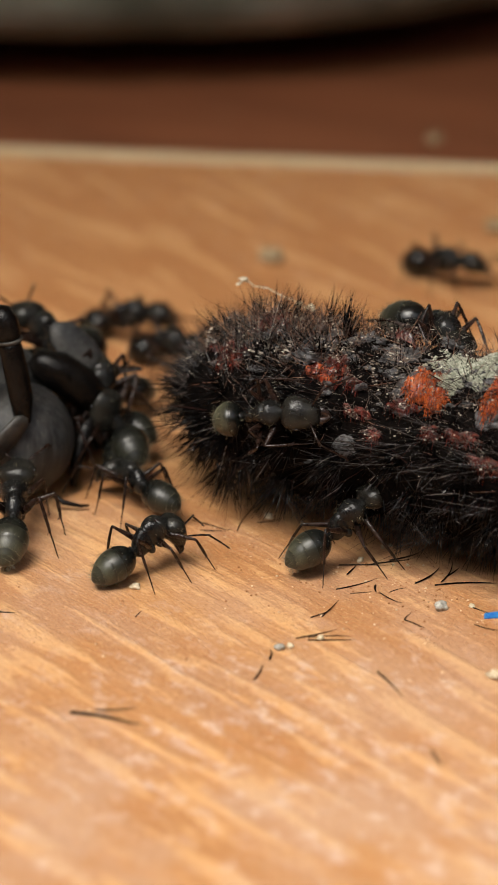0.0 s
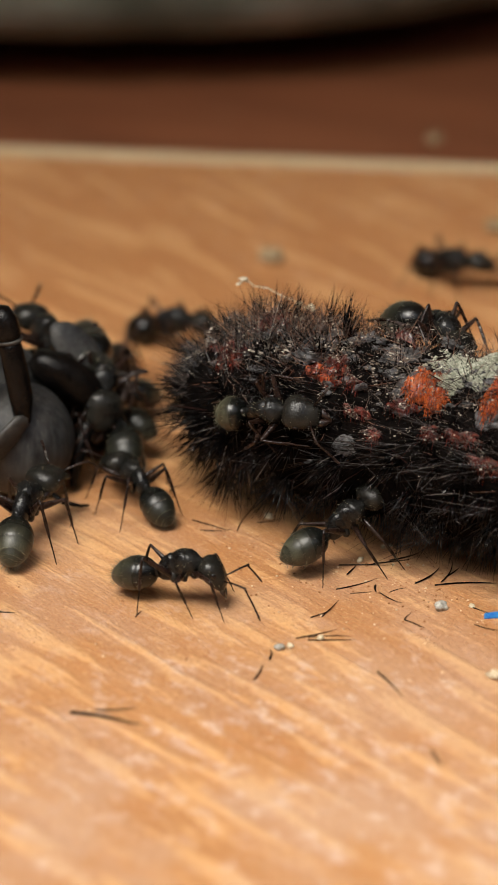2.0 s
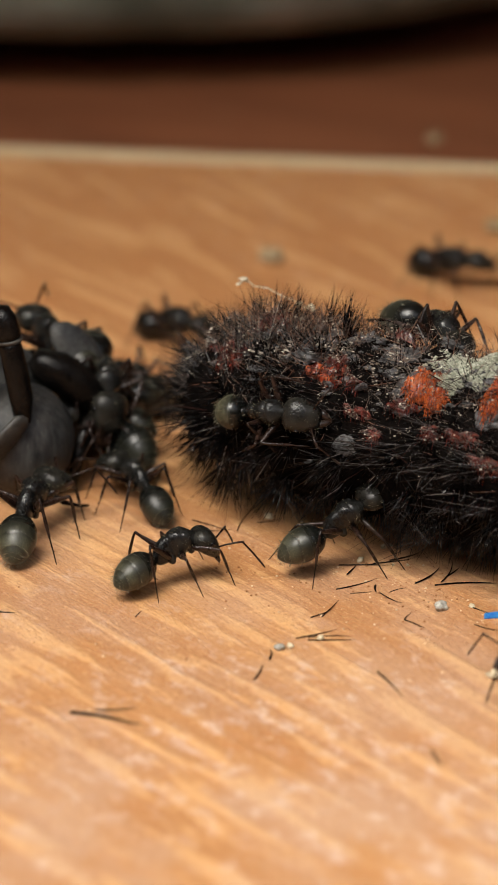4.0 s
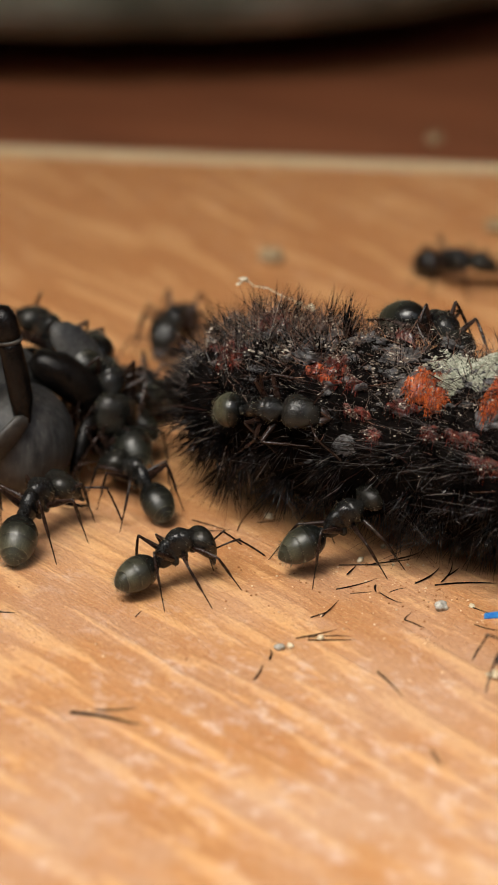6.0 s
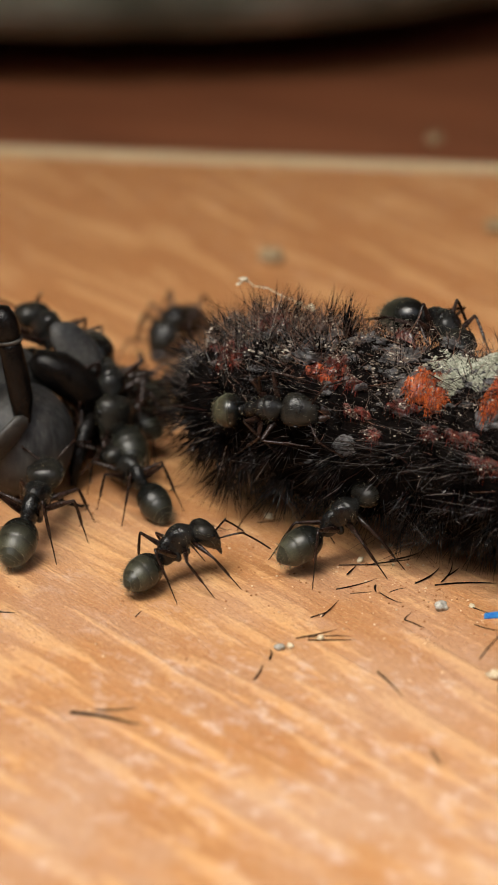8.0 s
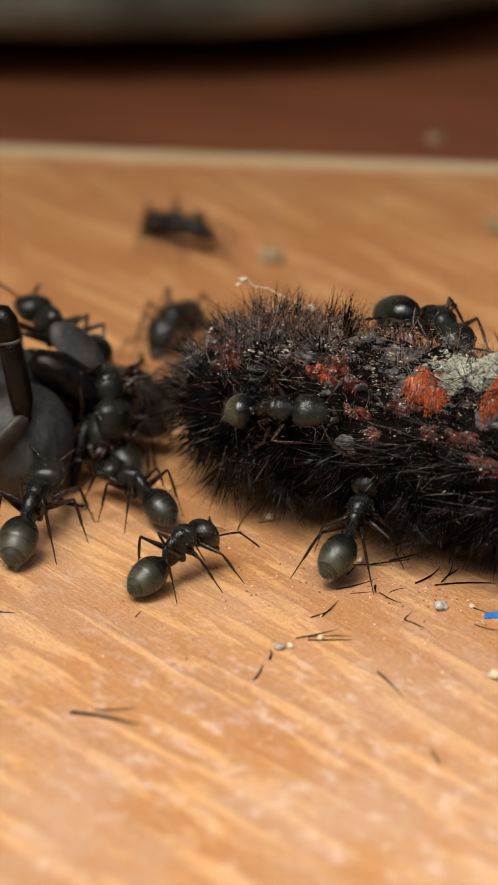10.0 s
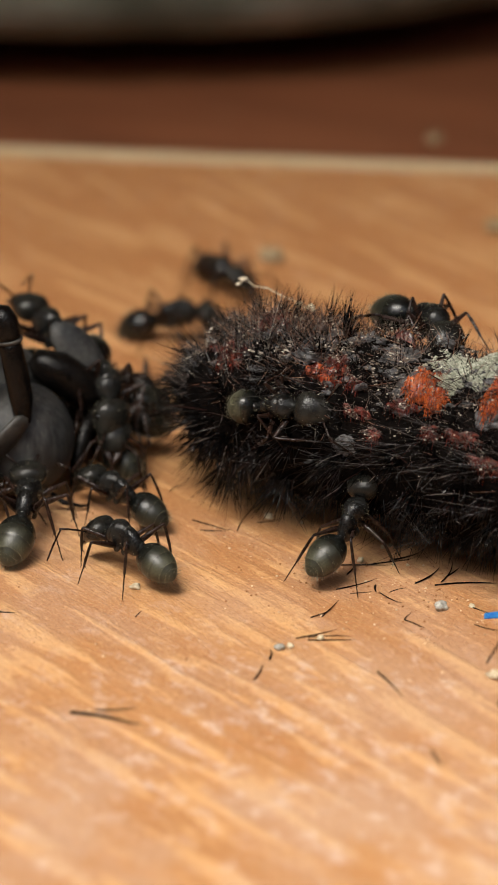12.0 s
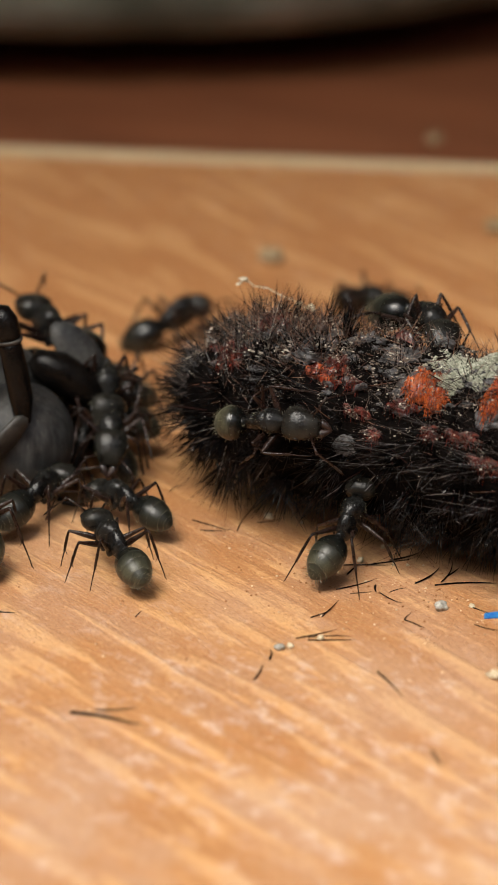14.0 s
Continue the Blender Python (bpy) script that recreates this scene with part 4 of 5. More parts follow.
def animate(parts, rows, seed, ground=True, busy=1.0, droop=32, sag=12, grip=-1.25, hind=1.0):
    """Key one ant: body, hind body, head, feelers and legs. Feet stay planted until the body has moved on.
    Rows may end with the ant's own sag of the hind body and droop of the head."""
    rng = random.Random(seed)
    times = [i * STEP for i in range(int(DURATION / STEP) + 1)]
    f = [rng.uniform(0, 6.28) for _ in range(8)]
    body, tail, face, lift = [], [], [], []
    for t in times:
        m, gy, hy, *own = at_time(rows, t)
        low, nod = own or (sag, droop)
        body.append((t, m))
        lift.append(0.85 * max(0.0, nod - 40))
        tail.append((t, pose_mm(*WAIST, 0, -low + 1.5 * math.sin(1.1 * t + f[0]), gy + 1.5 * math.sin(0.9 * t + f[1]))))
        face.append((t, pose_mm(*NECK, 3 * math.sin(1.7 * t + f[2]), nod + busy * 3 * math.sin(2.3 * t + f[3]), hy + busy * 3 * math.sin(1.3 * t + f[4]))))
    walk(parts["ant"], body)
    walk(parts["gaster"], tail)
    walk(parts["head"], face)
    for s, scape, tip in parts["antennae"]:
        up, out = [], []
        for (t, m), raised in zip(face, lift):
            swing = 14 * busy * math.sin(3.1 * t + f[5] + s)
            nod = 12 * busy * math.sin(2.6 * t + f[6] - s)
            up.append((t, m @ pose_mm(1.9, s * 0.44, 0.3, 0, -18 - raised + nod, s * (52 - 0.4 * raised + swing))))
            out.append((t, pose_mm(1.62, 0, 0.05, 0, 52 - 0.5 * raised - nod, -s * (34 + swing * 0.6))))
        walk(scape, up)
        walk(tip, out)
    for i, s, leg, shank in parts["legs"]:
        rx, ry = REST[i]
        rx, ry = rx * rng.uniform(0.88, 1.12) * (hind if i == 2 else 1.0), s * ry * parts["spread"] * rng.uniform(0.88, 1.12)
        hip = Vector((HIPS[i][0], s * HIPS[i][1], HIPS[i][2]))
        planted, phase = None, (i + (s > 0)) % 2
        a, b = [], []
        size = Matrix.Scale(parts["scale"], 4)
        for n, (t, m) in enumerate(body):
            m = m @ size
            want = m @ Vector((rx * MM, ry * MM, (-1.75 if ground else grip) * MM))
            if ground:
                want.z = 0.04 * MM
            if planted is None or ((want - planted).length > 0.7 * MM and n % 2 == phase) or (want - planted).length > 1.5 * MM:
                ahead = body[min(n + 1, len(body) - 1)][1].translation - m.translation
                planted = want + ahead * 0.5
            foot = (m.inverted() @ planted) / MM
            p, q = bend_leg(hip, foot, THIGHS[i], SHANKS[i], Vector((0, 0, 1)) if ground else Vector((0, 2.0 * s, 1)))
            a.append((t, p))
            b.append((t, q))
        walk(leg, a)
        walk(shank, b)


SWARM = {}


def ant_paths():
    """Time, body pose, sideways bend of the hind body and of the head, ant by ant."""
    rows = {}
    rows["foraging"] = [
        (0, pose_mm(-6.59, -21.86, 2.91, -0, -28, 39), -4, 0, -13, 87),
        (0.5, pose_mm(-6.71, -21.83, 2.89, -2, -28, 39), -1, -4, -18, 76),
        (1, pose_mm(-7.24, -20.83, 2.95, 0, -32, 53), -11, 6, -18, 64),
        (1.5, pose_mm(-6.51, -22.98, 2.96, 1, -27, 22), 12, 5, -23, 71),
        (2, pose_mm(-4.44, -26.77, 2.95, 1, -18, -14), -8, 4, -10, 63),
        (2.5, pose_mm(-4.83, -24.43, 2.94, -1, -14, 28), 2, -4, -20, 68),
        (3, pose_mm(-5.20, -23.03, 2.95, -0, -23, 23), 24, -0, -12, 59),
        (5.5, pose_mm(-4.46, -24.80, 2.95, -0, -21, 22), 12, 0, -21, 74),
        (6, pose_mm(-4.86, -23.85, 2.95, -0, -29, 26), 14, 1, -24, 82),
        (6.5, pose_mm(-4.71, -24.36, 2.97, -3, -30, 17), 9, 6, -16, 98),
        (7, pose_mm(-4.88, -24.02, 2.95, 0, -31, 27), 13, 4, -27, 65),
        (7.5, pose_mm(-4.80, -23.37, 2.94, -2, -34, 29), 23, -4, -31, 69),
        (8, pose_mm(-4.80, -23.25, 2.96, -3, -35, 27), 30, -6, -30, 74),
        (10.5, pose_mm(-4.48, -23.38, 2.98, 4, -31, 39), 6, 19, -20, 72),
        (11, pose_mm(-5.14, -20.48, 2.79, 0, -7, 92), -12, 0, 7, 45),
        (11.5, pose_mm(-6.36, -21.34, 2.77, 0, -3, 119), -14, -7, -5, 41),
        (12, pose_mm(-8.50, -22.06, 2.79, 0, -8, 135), -5, 3, 2, 39),
        (12.5, pose_mm(-9.90, -20.70, 2.79, -0, -15, 125), -6, -12, -5, 29),
        (13, pose_mm(-10.12, -20.87, 2.81, 2, -15, 133), -18, 23, -6, 14),
        (13.5, pose_mm(-7.74, -20.11, 2.78, 2, -7, 105), -19, 0, 7, 45),
        (14, pose_mm(-9.33, -22.15, 2.79, -0, -13, 123), -8, -16, -9, 23),
    ]
    rows["hauling"] = [
        (0, pose_mm(-8.22, -11.36, 2.41, -0, -5, 121), 17, 21, -2, 30),
        (0.5, pose_mm(-8.15, -11.64, 2.41, 0, -5, 119), 5, 16, 10, 25),
        (1.5, pose_mm(-8.11, -11.78, 2.40, 0, -7, 118), 6, 26, 5, 15),
        (2, pose_mm(-8.03, -11.48, 2.45, 0, -9, 119), 4, 11, 10, 17),
        (2.5, pose_mm(-7.84, -11.25, 2.40, 0, -13, 117), 5, 24, 2, 15),
        (3, pose_mm(-8.13, -11.29, 2.41, 0, -13, 122), 1, 23, 2, 22),
        (5.5, pose_mm(-7.89, -10.98, 2.52, 1, -11, 120), -2, 30, 9, 23),
        (6.5, pose_mm(-8.05, -10.72, 2.44, 0, -11, 122), -2, 26, 6, 20),
        (7, pose_mm(-7.99, -10.59, 2.56, 0, -13, 123), -5, 19, 9, 17),
        (8, pose_mm(-8.31, -10.78, 2.55, 0, -15, 123), 0, 3, 5, 20),
        (10.5, pose_mm(-8.10, -12.54, 2.41, 0, -6, 131), -7, 4, 3, 19),
        (11, pose_mm(-8.08, -12.51, 2.38, 0, -4, 127), -1, 25, 2, 22),
        (11.5, pose_mm(-8.32, -11.62, 2.39, 0, -5, 126), 5, 23, 9, 30),
        (12, pose_mm(-9.41, -13.16, 2.40, -0, -7, 138), 4, -7, 8, 19),
        (12.5, pose_mm(-8.66, -12.40, 2.41, 0, -6, 143), -8, -3, 10, 43),
        (13, pose_mm(-8.60, -12.28, 2.41, -0, -7, 137), 6, -1, 11, 29),
        (13.5, pose_mm(-7.97, -13.34, 2.38, 1, -1, 147), -12, 22, 9, 19),
        (14, pose_mm(-9.04, -14.42, 2.37, 0, 1, 133), 5, 11, 4, 27),
    ]
    rows["tugging"] = [
        (0, pose_mm(-16.18, -16.84, 3.07, 0, -12, 92), -8, -6, 4, 0),
        (1.5, pose_mm(-15.35, -17.10, 3.06, -1, -10, 73), 12, -23, 7, 5),
        (3, pose_mm(-15.22, -16.48, 3.06, -0, -12, 76), 6, -25, 7, 20),
        (5.5, pose_mm(-14.61, -16.31, 3.13, -1, -16, 62), 19, -20, 6, 36),
        (6.5, pose_mm(-14.66, -16.54, 3.02, -1, -15, 63), 17, -45, 3, 42),
        (7, pose_mm(-14.78, -16.37, 3.22, -1, -19, 62), 16, -28, 3, 40),
        (7.5, pose_mm(-14.87, -16.59, 3.20, -0, -17, 69), 9, -3, 2, 9),
        (8, pose_mm(-14.73, -17.08, 3.09, 0, -15, 74), 1, 5, 0, 2),
        (11, pose_mm(-14.69, -16.70, 3.04, 0, -12, 72), 2, 9, 7, 2),
        (12, pose_mm(-15.30, -16.53, 3.06, 0, -13, 84), -10, 15, 5, 6),
        (12.5, pose_mm(-16.42, -17.67, 3.03, 0, -11, 90), -5, 3, 1, 3),
        (13, pose_mm(-16.93, -19.11, 3.16, 0, -11, 96), -8, 0, -8, 30),
        (14, pose_mm(-18.93, -18.84, 3.21, 0, -8, 109), -5, 0, 5, 30),
    ]
    rows["joining"] = [
        (0, pose_mm(-24.8, -12.4, 2.6, 0, -11, 15), -20, 10, 10, 30),
        (10.3, pose_mm(-24.8, -12.4, 2.6, 0, -11, 15), -20, 10, 10, 30),
        (11.5, pose_mm(-22.0, -12.8, 2.6, 0, -10, 28), -17, 10, 10, 30),
        (12.5, pose_mm(-15.12, -14.47, 2.60, 0, 3, 120), -7, 11, 13, 22),
        (13.5, pose_mm(-13.97, -13.54, 2.60, -0, 3, 71), 18, -8, 20, 12),
        (14, pose_mm(-14.32, -13.49, 2.60, 0, 5, 64), -12, -1, 16, 4),
    ]
    rows["digging"] = [
        (0, pose_mm(6.75, -21.18, 3.83, 15, -37, 23), -4, 17, -18, 31),
        (1.5, pose_mm(6.68, -21.26, 3.85, 15, -35, 23), -8, 16, -22, 28),
        (3, pose_mm(6.51, -21.33, 3.90, 16, -30, 22), 1, 14, -21, 22),
        (5.5, pose_mm(6.53, -21.23, 3.89, 16, -31, 20), -3, 17, -15, 24),
        (6.5, pose_mm(6.55, -21.00, 3.87, 17, -28, 22), 2, 17, -15, 22),
        (8, pose_mm(6.28, -20.93, 3.88, 16, -33, 21), -0, 15, -19, 23),
        (10.5, pose_mm(7.53, -21.15, 4.11, 4, -35, 71), -11, 8, -10, -3),
        (11, pose_mm(7.56, -21.27, 4.12, 6, -30, 70), -4, 9, -9, -12),
        (11.5, pose_mm(7.09, -21.50, 4.12, 7, -31, 59), -11, 15, -10, -2),
        (12, pose_mm(7.03, -21.67, 4.13, 7, -34, 57), -10, 18, -14, -1),
        (12.5, pose_mm(7.28, -21.25, 4.11, 7, -32, 66), -2, 13, -12, -4),
        (13, pose_mm(6.88, -21.60, 4.12, 7, -33, 63), -1, 15, -18, -4),
        (14, pose_mm(6.90, -21.58, 4.12, 5, -31, 62), -12, 13, -7, 3),
    ]
    rows["clinging"] = [
        (0, pose_mm(1.12, -18.10, 10.16, 65, -19, -33), 4, -10, -19, 24),
        (0.5, pose_mm(1.22, -17.98, 10.16, 66, -17, -34), 8, -9, -19, 23),
        (1, pose_mm(1.55, -15.70, 10.15, 57, -15, -36), -6, -6, -25, 23),
        (1.5, pose_mm(1.34, -17.44, 10.15, 55, -15, -36), -6, -6, -25, 23),
        (2, pose_mm(1.24, -17.57, 10.15, 58, -17, -36), 2, -9, -20, 25),
        (3, pose_mm(1.28, -17.72, 10.15, 63, -14, -38), 3, -6, -22, 23),
        (5.5, pose_mm(1.15, -17.75, 10.15, 61, -14, -35), 3, -6, -19, 24),
        (6.5, pose_mm(1.15, -17.10, 10.16, 60, -14, -35), -1, -6, -19, 24),
        (8, pose_mm(1.12, -17.23, 10.16, 63, -16, -34), -1, -7, -21, 23),
        (10.5, pose_mm(1.97, -17.41, 10.16, 59, -15, -35), 1, -7, -17, 24),
        (11, pose_mm(1.44, -17.70, 10.15, 58, -19, -38), -6, -8, -24, 24),
        (11.5, pose_mm(1.77, -17.76, 10.16, 59, -18, -33), -3, -9, -19, 24),
        (12, pose_mm(2.06, -16.86, 10.15, 61, -15, -37), 0, -6, -19, 24),
        (12.5, pose_mm(2.04, -17.25, 10.15, 63, -14, -36), 3, -6, -21, 23),
        (13, pose_mm(1.40, -18.41, 10.15, 63, -16, -37), -4, -6, -21, 23),
        (14, pose_mm(1.21, -19.38, 10.15, 60, -16, -36), 1, -8, -22, 23),
    ]
    rows["perched"] = [
        (0, pose_mm(13.33, -11.02, 13.45, -6, 1, -59), 15, -22, 10, 26),
        (6.5, pose_mm(13.24, -10.92, 13.45, -6, 1, -59), 14, -22, 11, 26),
        (8, pose_mm(13.34, -10.47, 13.45, -7, 3, -56), 10, -25, 12, 29),
        (10.5, pose_mm(13.03, -9.95, 13.46, -7, -1, -50), 6, -25, 5, 27),
        (11, pose_mm(12.39, -9.70, 13.46, -8, -2, -53), 4, -34, 3, 29),
        (12, pose_mm(12.60, -9.55, 13.46, -8, -2, -55), 5, -33, 7, 29),
        (13, pose_mm(12.38, -9.12, 13.46, -8, -2, -54), 3, -32, 7, 29),
        (14, pose_mm(12.39, -9.29, 13.46, -8, -2, -55), 2, -31, 8, 29),
    ]
    rows["distant"] = [
        (0, pose_mm(15.93, 31.25, 2.28, 0, -8, -35), -28, 40),
        (0.5, pose_mm(16.34, 31.28, 2.27, 0, -8, -35), -26, 40),
        (1.5, pose_mm(16.57, 31.05, 2.27, 0, -9, -36), -32, 40),
        (3, pose_mm(16.36, 31.27, 2.28, 0, -9, -34), -29, 40),
        (5.5, pose_mm(16.48, 31.25, 2.28, 0, -9, -34), -30, 40),
        (6.5, pose_mm(17, 30.97, 2.29, 0, -9, -36), -30, 40),
        (7, pose_mm(17.14, 30.85, 2.26, 0, -9, -36), -29, 40),
        (7.5, pose_mm(22, 30.52, 2.27, 0, -9, -31), -35, 40),
        (8, pose_mm(25.94, 29.96, 2.29, 0, -9, -32), -36, 40),
        (14, pose_mm(27.78, 29.96, 2.29, 0, -9, -32), -36, 40),
    ]
    rows["lurking"] = [
        (0, pose_mm(-9.26, 19.12, 2.37, 0, -14, -8), -40, 40),
        (0.5, pose_mm(-7.27, 19.15, 2.38, 0, -13, -1), -40, 40),
        (1, pose_mm(-5.68, 19.7, 2.39, 0, -15, -9), -40, 40),
        (1.5, pose_mm(-5.94, 17.69, 2.36, 0, -13, -14), -40, 40),
        (3, pose_mm(-5.66, 17.72, 2.32, 0, -13, -19), -40, 40),
        (6.5, pose_mm(-5.70, 18.65, 2.22, 0, -10, -115), 22, 0),
        (8, pose_mm(-5.61, 18.40, 2.23, 0, -10, -116), 24, 0),
        (10.3, pose_mm(-5.78, 19.04, 2.2, 0, -9, -113), 14, 0),
        (11, pose_mm(-5.66, 19.14, 2.25, 0, -9, -116), 17, -40),
        (12.5, pose_mm(-5.47, 19.13, 2.49, 0, -11, 37), -40, 37),
        (14, pose_mm(-5.41, 19.19, 2.47, 0, -11, 46), -40, 28),
    ]
    rows["hiding"] = [
        (0, pose_mm(-6.04, 13.24, 2.39, 0, -17, -25), -40, 40),
        (0.5, pose_mm(-9.32, 12.82, 2.29, 0, -14, -150), 40, -40),
        (1, pose_mm(-10.61, 11.94, 2.24, 0, -11, -128), 28, 0),
        (1.5, pose_mm(-11.54, 11.33, 2.22, 0, -9, -126), 20, -40),
        (3, pose_mm(-8.76, 7.17, 2.23, 0, -8, -62), -12, 40),
        (6.5, pose_mm(-8.03, 5.9, 2.21, 0, -9, -57), -17, 40),
        (8, pose_mm(-8.46, 5.9, 2.21, 0, -9, -57), -17, 40),
        (11, pose_mm(-8.54, 5.64, 2.22, 0, -8, -63), -12, 40),
        (12.5, pose_mm(-7.85, 4.41, 2.29, 0, -8, -65), -2, 4),
        (14, pose_mm(-9.34, 5.71, 2.2, 0, -5, -77), -1, 2),
    ]
    rows["arriving"] = [
        (0, pose_mm(-28.99, 48.52, 2.24, 0, -7, -35), -23, 40),
        (8.2, pose_mm(-28.99, 48.52, 2.24, 0, -7, -35), -23, 40),
        (10.3, pose_mm(-4.96, 39.4, 2.22, 0, -9, -51), -22, 40),
        (10.6, pose_mm(-2.93, 38.28, 2.2, 0, -9, -63), -17, 40),
        (10.9, pose_mm(-3.32, 37.61, 2.19, 0, -8, -75), -11, 40),
        (11.2, pose_mm(-3.85, 35.33, 2.21, 0, -7, -75), -6, 22),
        (11.5, pose_mm(-3.17, 32.29, 2.21, 0, -8, -65), -11, 40),
        (12, pose_mm(-2.3, 29.48, 2.21, 0, -8, -66), -12, 40),
        (12.5, pose_mm(-1.65, 27.96, 2.2, 0, -9, -59), -21, 40),
        (13, pose_mm(5.78, 24.54, 2.24, 0, -10, -42), -30, 40),
        (13.5, pose_mm(7.71, 23.62, 2.26, 0, -10, -42), -34, 40),
        (14, pose_mm(9.61, 22.82, 2.28, 0, -11, -41), -36, 40),
    ]
    rows["edging"] = [
        (0, pose_mm(26.4, -36.0, 2.7, 0, -12, 190), 4, -5, 12, 34),
        (2.8, pose_mm(23.4, -37.0, 2.7, 0, -12, 190), 4, -5, 12, 34),
        (3.2, pose_mm(19.5, -38.0, 2.7, 0, -12, 192), 4, -5, 12, 34),
        (5.5, pose_mm(19.6, -37.4, 2.7, 0, -12, 188), 4, -5, 12, 34),
        (6, pose_mm(19.7, -37.2, 2.7, 0, -12, 190), 4, -5, 12, 34),
        (6.5, pose_mm(19.2, -38.0, 2.7, 0, -12, 194), 4, -5, 12, 34),
        (7, pose_mm(19.4, -38.1, 2.7, 0, -12, 190), 4, -5, 12, 34),
        (7.5, pose_mm(20.1, -38.6, 2.7, 0, -12, 188), 4, -5, 12, 34),
        (8, pose_mm(20.4, -38.0, 2.7, 0, -12, 190), 4, -5, 12, 34),
        (10.3, pose_mm(21.9, -40.0, 2.7, 0, -12, 186), 4, -5, 12, 34),
        (11, pose_mm(19.4, -40.8, 2.7, 0, -12, 192), 4, -5, 12, 34),
        (11.5, pose_mm(20.4, -39.6, 2.7, 0, -12, 190), 4, -5, 12, 34),
        (12, pose_mm(20.4, -39.4, 2.7, 0, -12, 188), 4, -5, 12, 34),
        (12.5, pose_mm(20.5, -39.4, 2.7, 0, -12, 190), 4, -5, 12, 34),
        (13, pose_mm(20.2, -39.0, 2.7, 0, -12, 192), 4, -5, 12, 34),
        (14, pose_mm(21.4, -39.4, 2.7, 0, -12, 190), 4, -5, 12, 34),
    ]
    rows["topmost"] = [
        (0, pose_mm(-14.81, 1.50, 8.13, 5, -1, 122), 2, -2, -0, -4),
        (3, pose_mm(-14.57, 0.93, 8.13, 5, 1, 119), 3, -4, -1, -2),
        (6.5, pose_mm(-14.41, 1.05, 8.13, 6, 2, 119), 2, -3, 1, -1),
        (8, pose_mm(-14.56, 1.67, 8.12, 6, -2, 121), 1, -3, 2, 5),
        (10.5, pose_mm(-14.41, 2.47, 8.12, 6, -7, 121), -0, -3, 7, 6),
        (11, pose_mm(-14.41, 1.99, 8.13, 7, -9, 121), -5, 4, 8, 2),
        (12.5, pose_mm(-14.61, 2.31, 8.12, 7, -10, 122), -2, 3, 4, 4),
        (14, pose_mm(-14.56, 2.42, 8.14, 6, -6, 121), -3, -6, -5, -2),
    ]
    rows["crowding"] = [
        (0, pose_mm(-11.60, -2.40, 6.05, -9, 12, -68), 0, 2),
        (2, pose_mm(-12.56, -1.58, 5.94, -24, 23, -123), 40, 0),
        (3, pose_mm(-11.54, -1.54, 5.78, -11, 17, -74), 14, -7),
        (6.5, pose_mm(-10.47, -3.37, 5.94, -7, 15, -62), -10, 30),
        (8, pose_mm(-10.48, -2.65, 6.00, -7, 12, -64), -2, 6),
        (11, pose_mm(-10.49, -2.16, 5.99, -8, 13, -66), -4, 12),
        (12.5, pose_mm(-11.46, -4.05, 5.90, -7, 13, -64), -1, 1),
        (13.5, pose_mm(-11.06, -4.09, 5.89, -8, 13, -66), -5, 5),
        (14, pose_mm(-11.03, -2.78, 5.97, -11, 10, -72), -6, 9),
    ]
    rows["reaching"] = [
        (0, pose_mm(-10.4, -4.98, 4.41, -14, -14, 137), -27, 40),
        (2, pose_mm(-10.24, -4.98, 4.54, -12, -18, 135), -40, 40),
        (3, pose_mm(-10.59, -5.86, 4.66, -26, -21, 167), -40, 40),
        (5.5, pose_mm(-10.51, -4.37, 4.53, -23, -21, 159), -40, 40),
        (6.5, pose_mm(-9.52, -5.12, 4.52, -1, -16, 114), -14, 13),
        (8, pose_mm(-9.6, -4.62, 4.52, 0, -16, 112), -9, 9),
        (10.5, pose_mm(-9.83, -4.18, 4.36, -10, -7, -83), 2, -2),
        (12.5, pose_mm(-9.88, -5.01, 4.36, -9, -7, -82), 3, -3),
        (14, pose_mm(-9.95, -7.07, 4.35, -9, -7, -81), 2, -3),
    ]
    rows["heaped"] = [
        (0, pose_mm(-13.73, -0.03, 5.42, 22, 7, -63), 40, -19),
        (3, pose_mm(-13.70, -0.16, 5.44, 21, 7, -66), 40, -12),
        (6.5, pose_mm(-13.71, 0.40, 5.43, 27, 8, -56), 40, -17),
        (11, pose_mm(-13.84, 0.07, 5.43, 24, 7, -60), 40, -19),
        (14, pose_mm(-13.72, 0.05, 5.46, 23, 7, -62), 40, -16),
    ]
    rows["packed"] = [
        (0, pose_mm(-10.82, -3.3, 6.83, -18, 19, -76), -5, 6),
        (2, pose_mm(-10.6, -3.78, 6.87, -20, 17, -80), -5, 5),
        (6.5, pose_mm(-10.1, -4.15, 6.8, -17, 18, -75), -2, 1),
        (11, pose_mm(-10.3, -5.15, 6.77, -16, 21, -73), -14, 11),
        (14, pose_mm(-10.43, -4.09, 6.75, -18, 18, -77), 13, -5),
    ]
    rows["wedged"] = [
        (0, pose_mm(-10.49, 1.94, 2.58, 0, 3, -134), 12, -8),
        (3, pose_mm(-10.69, 1.5, 2.57, 0, 3, -132), -21, 6),
        (6.5, pose_mm(-10.35, 1.13, 2.57, 0, 3, -136), -21, 6),
        (11, pose_mm(-10.62, 0.68, 2.57, 0, 3, -136), -40, 13),
        (14, pose_mm(-10.68, 0.81, 2.58, 0, 3, -130), -3, 1),
    ]
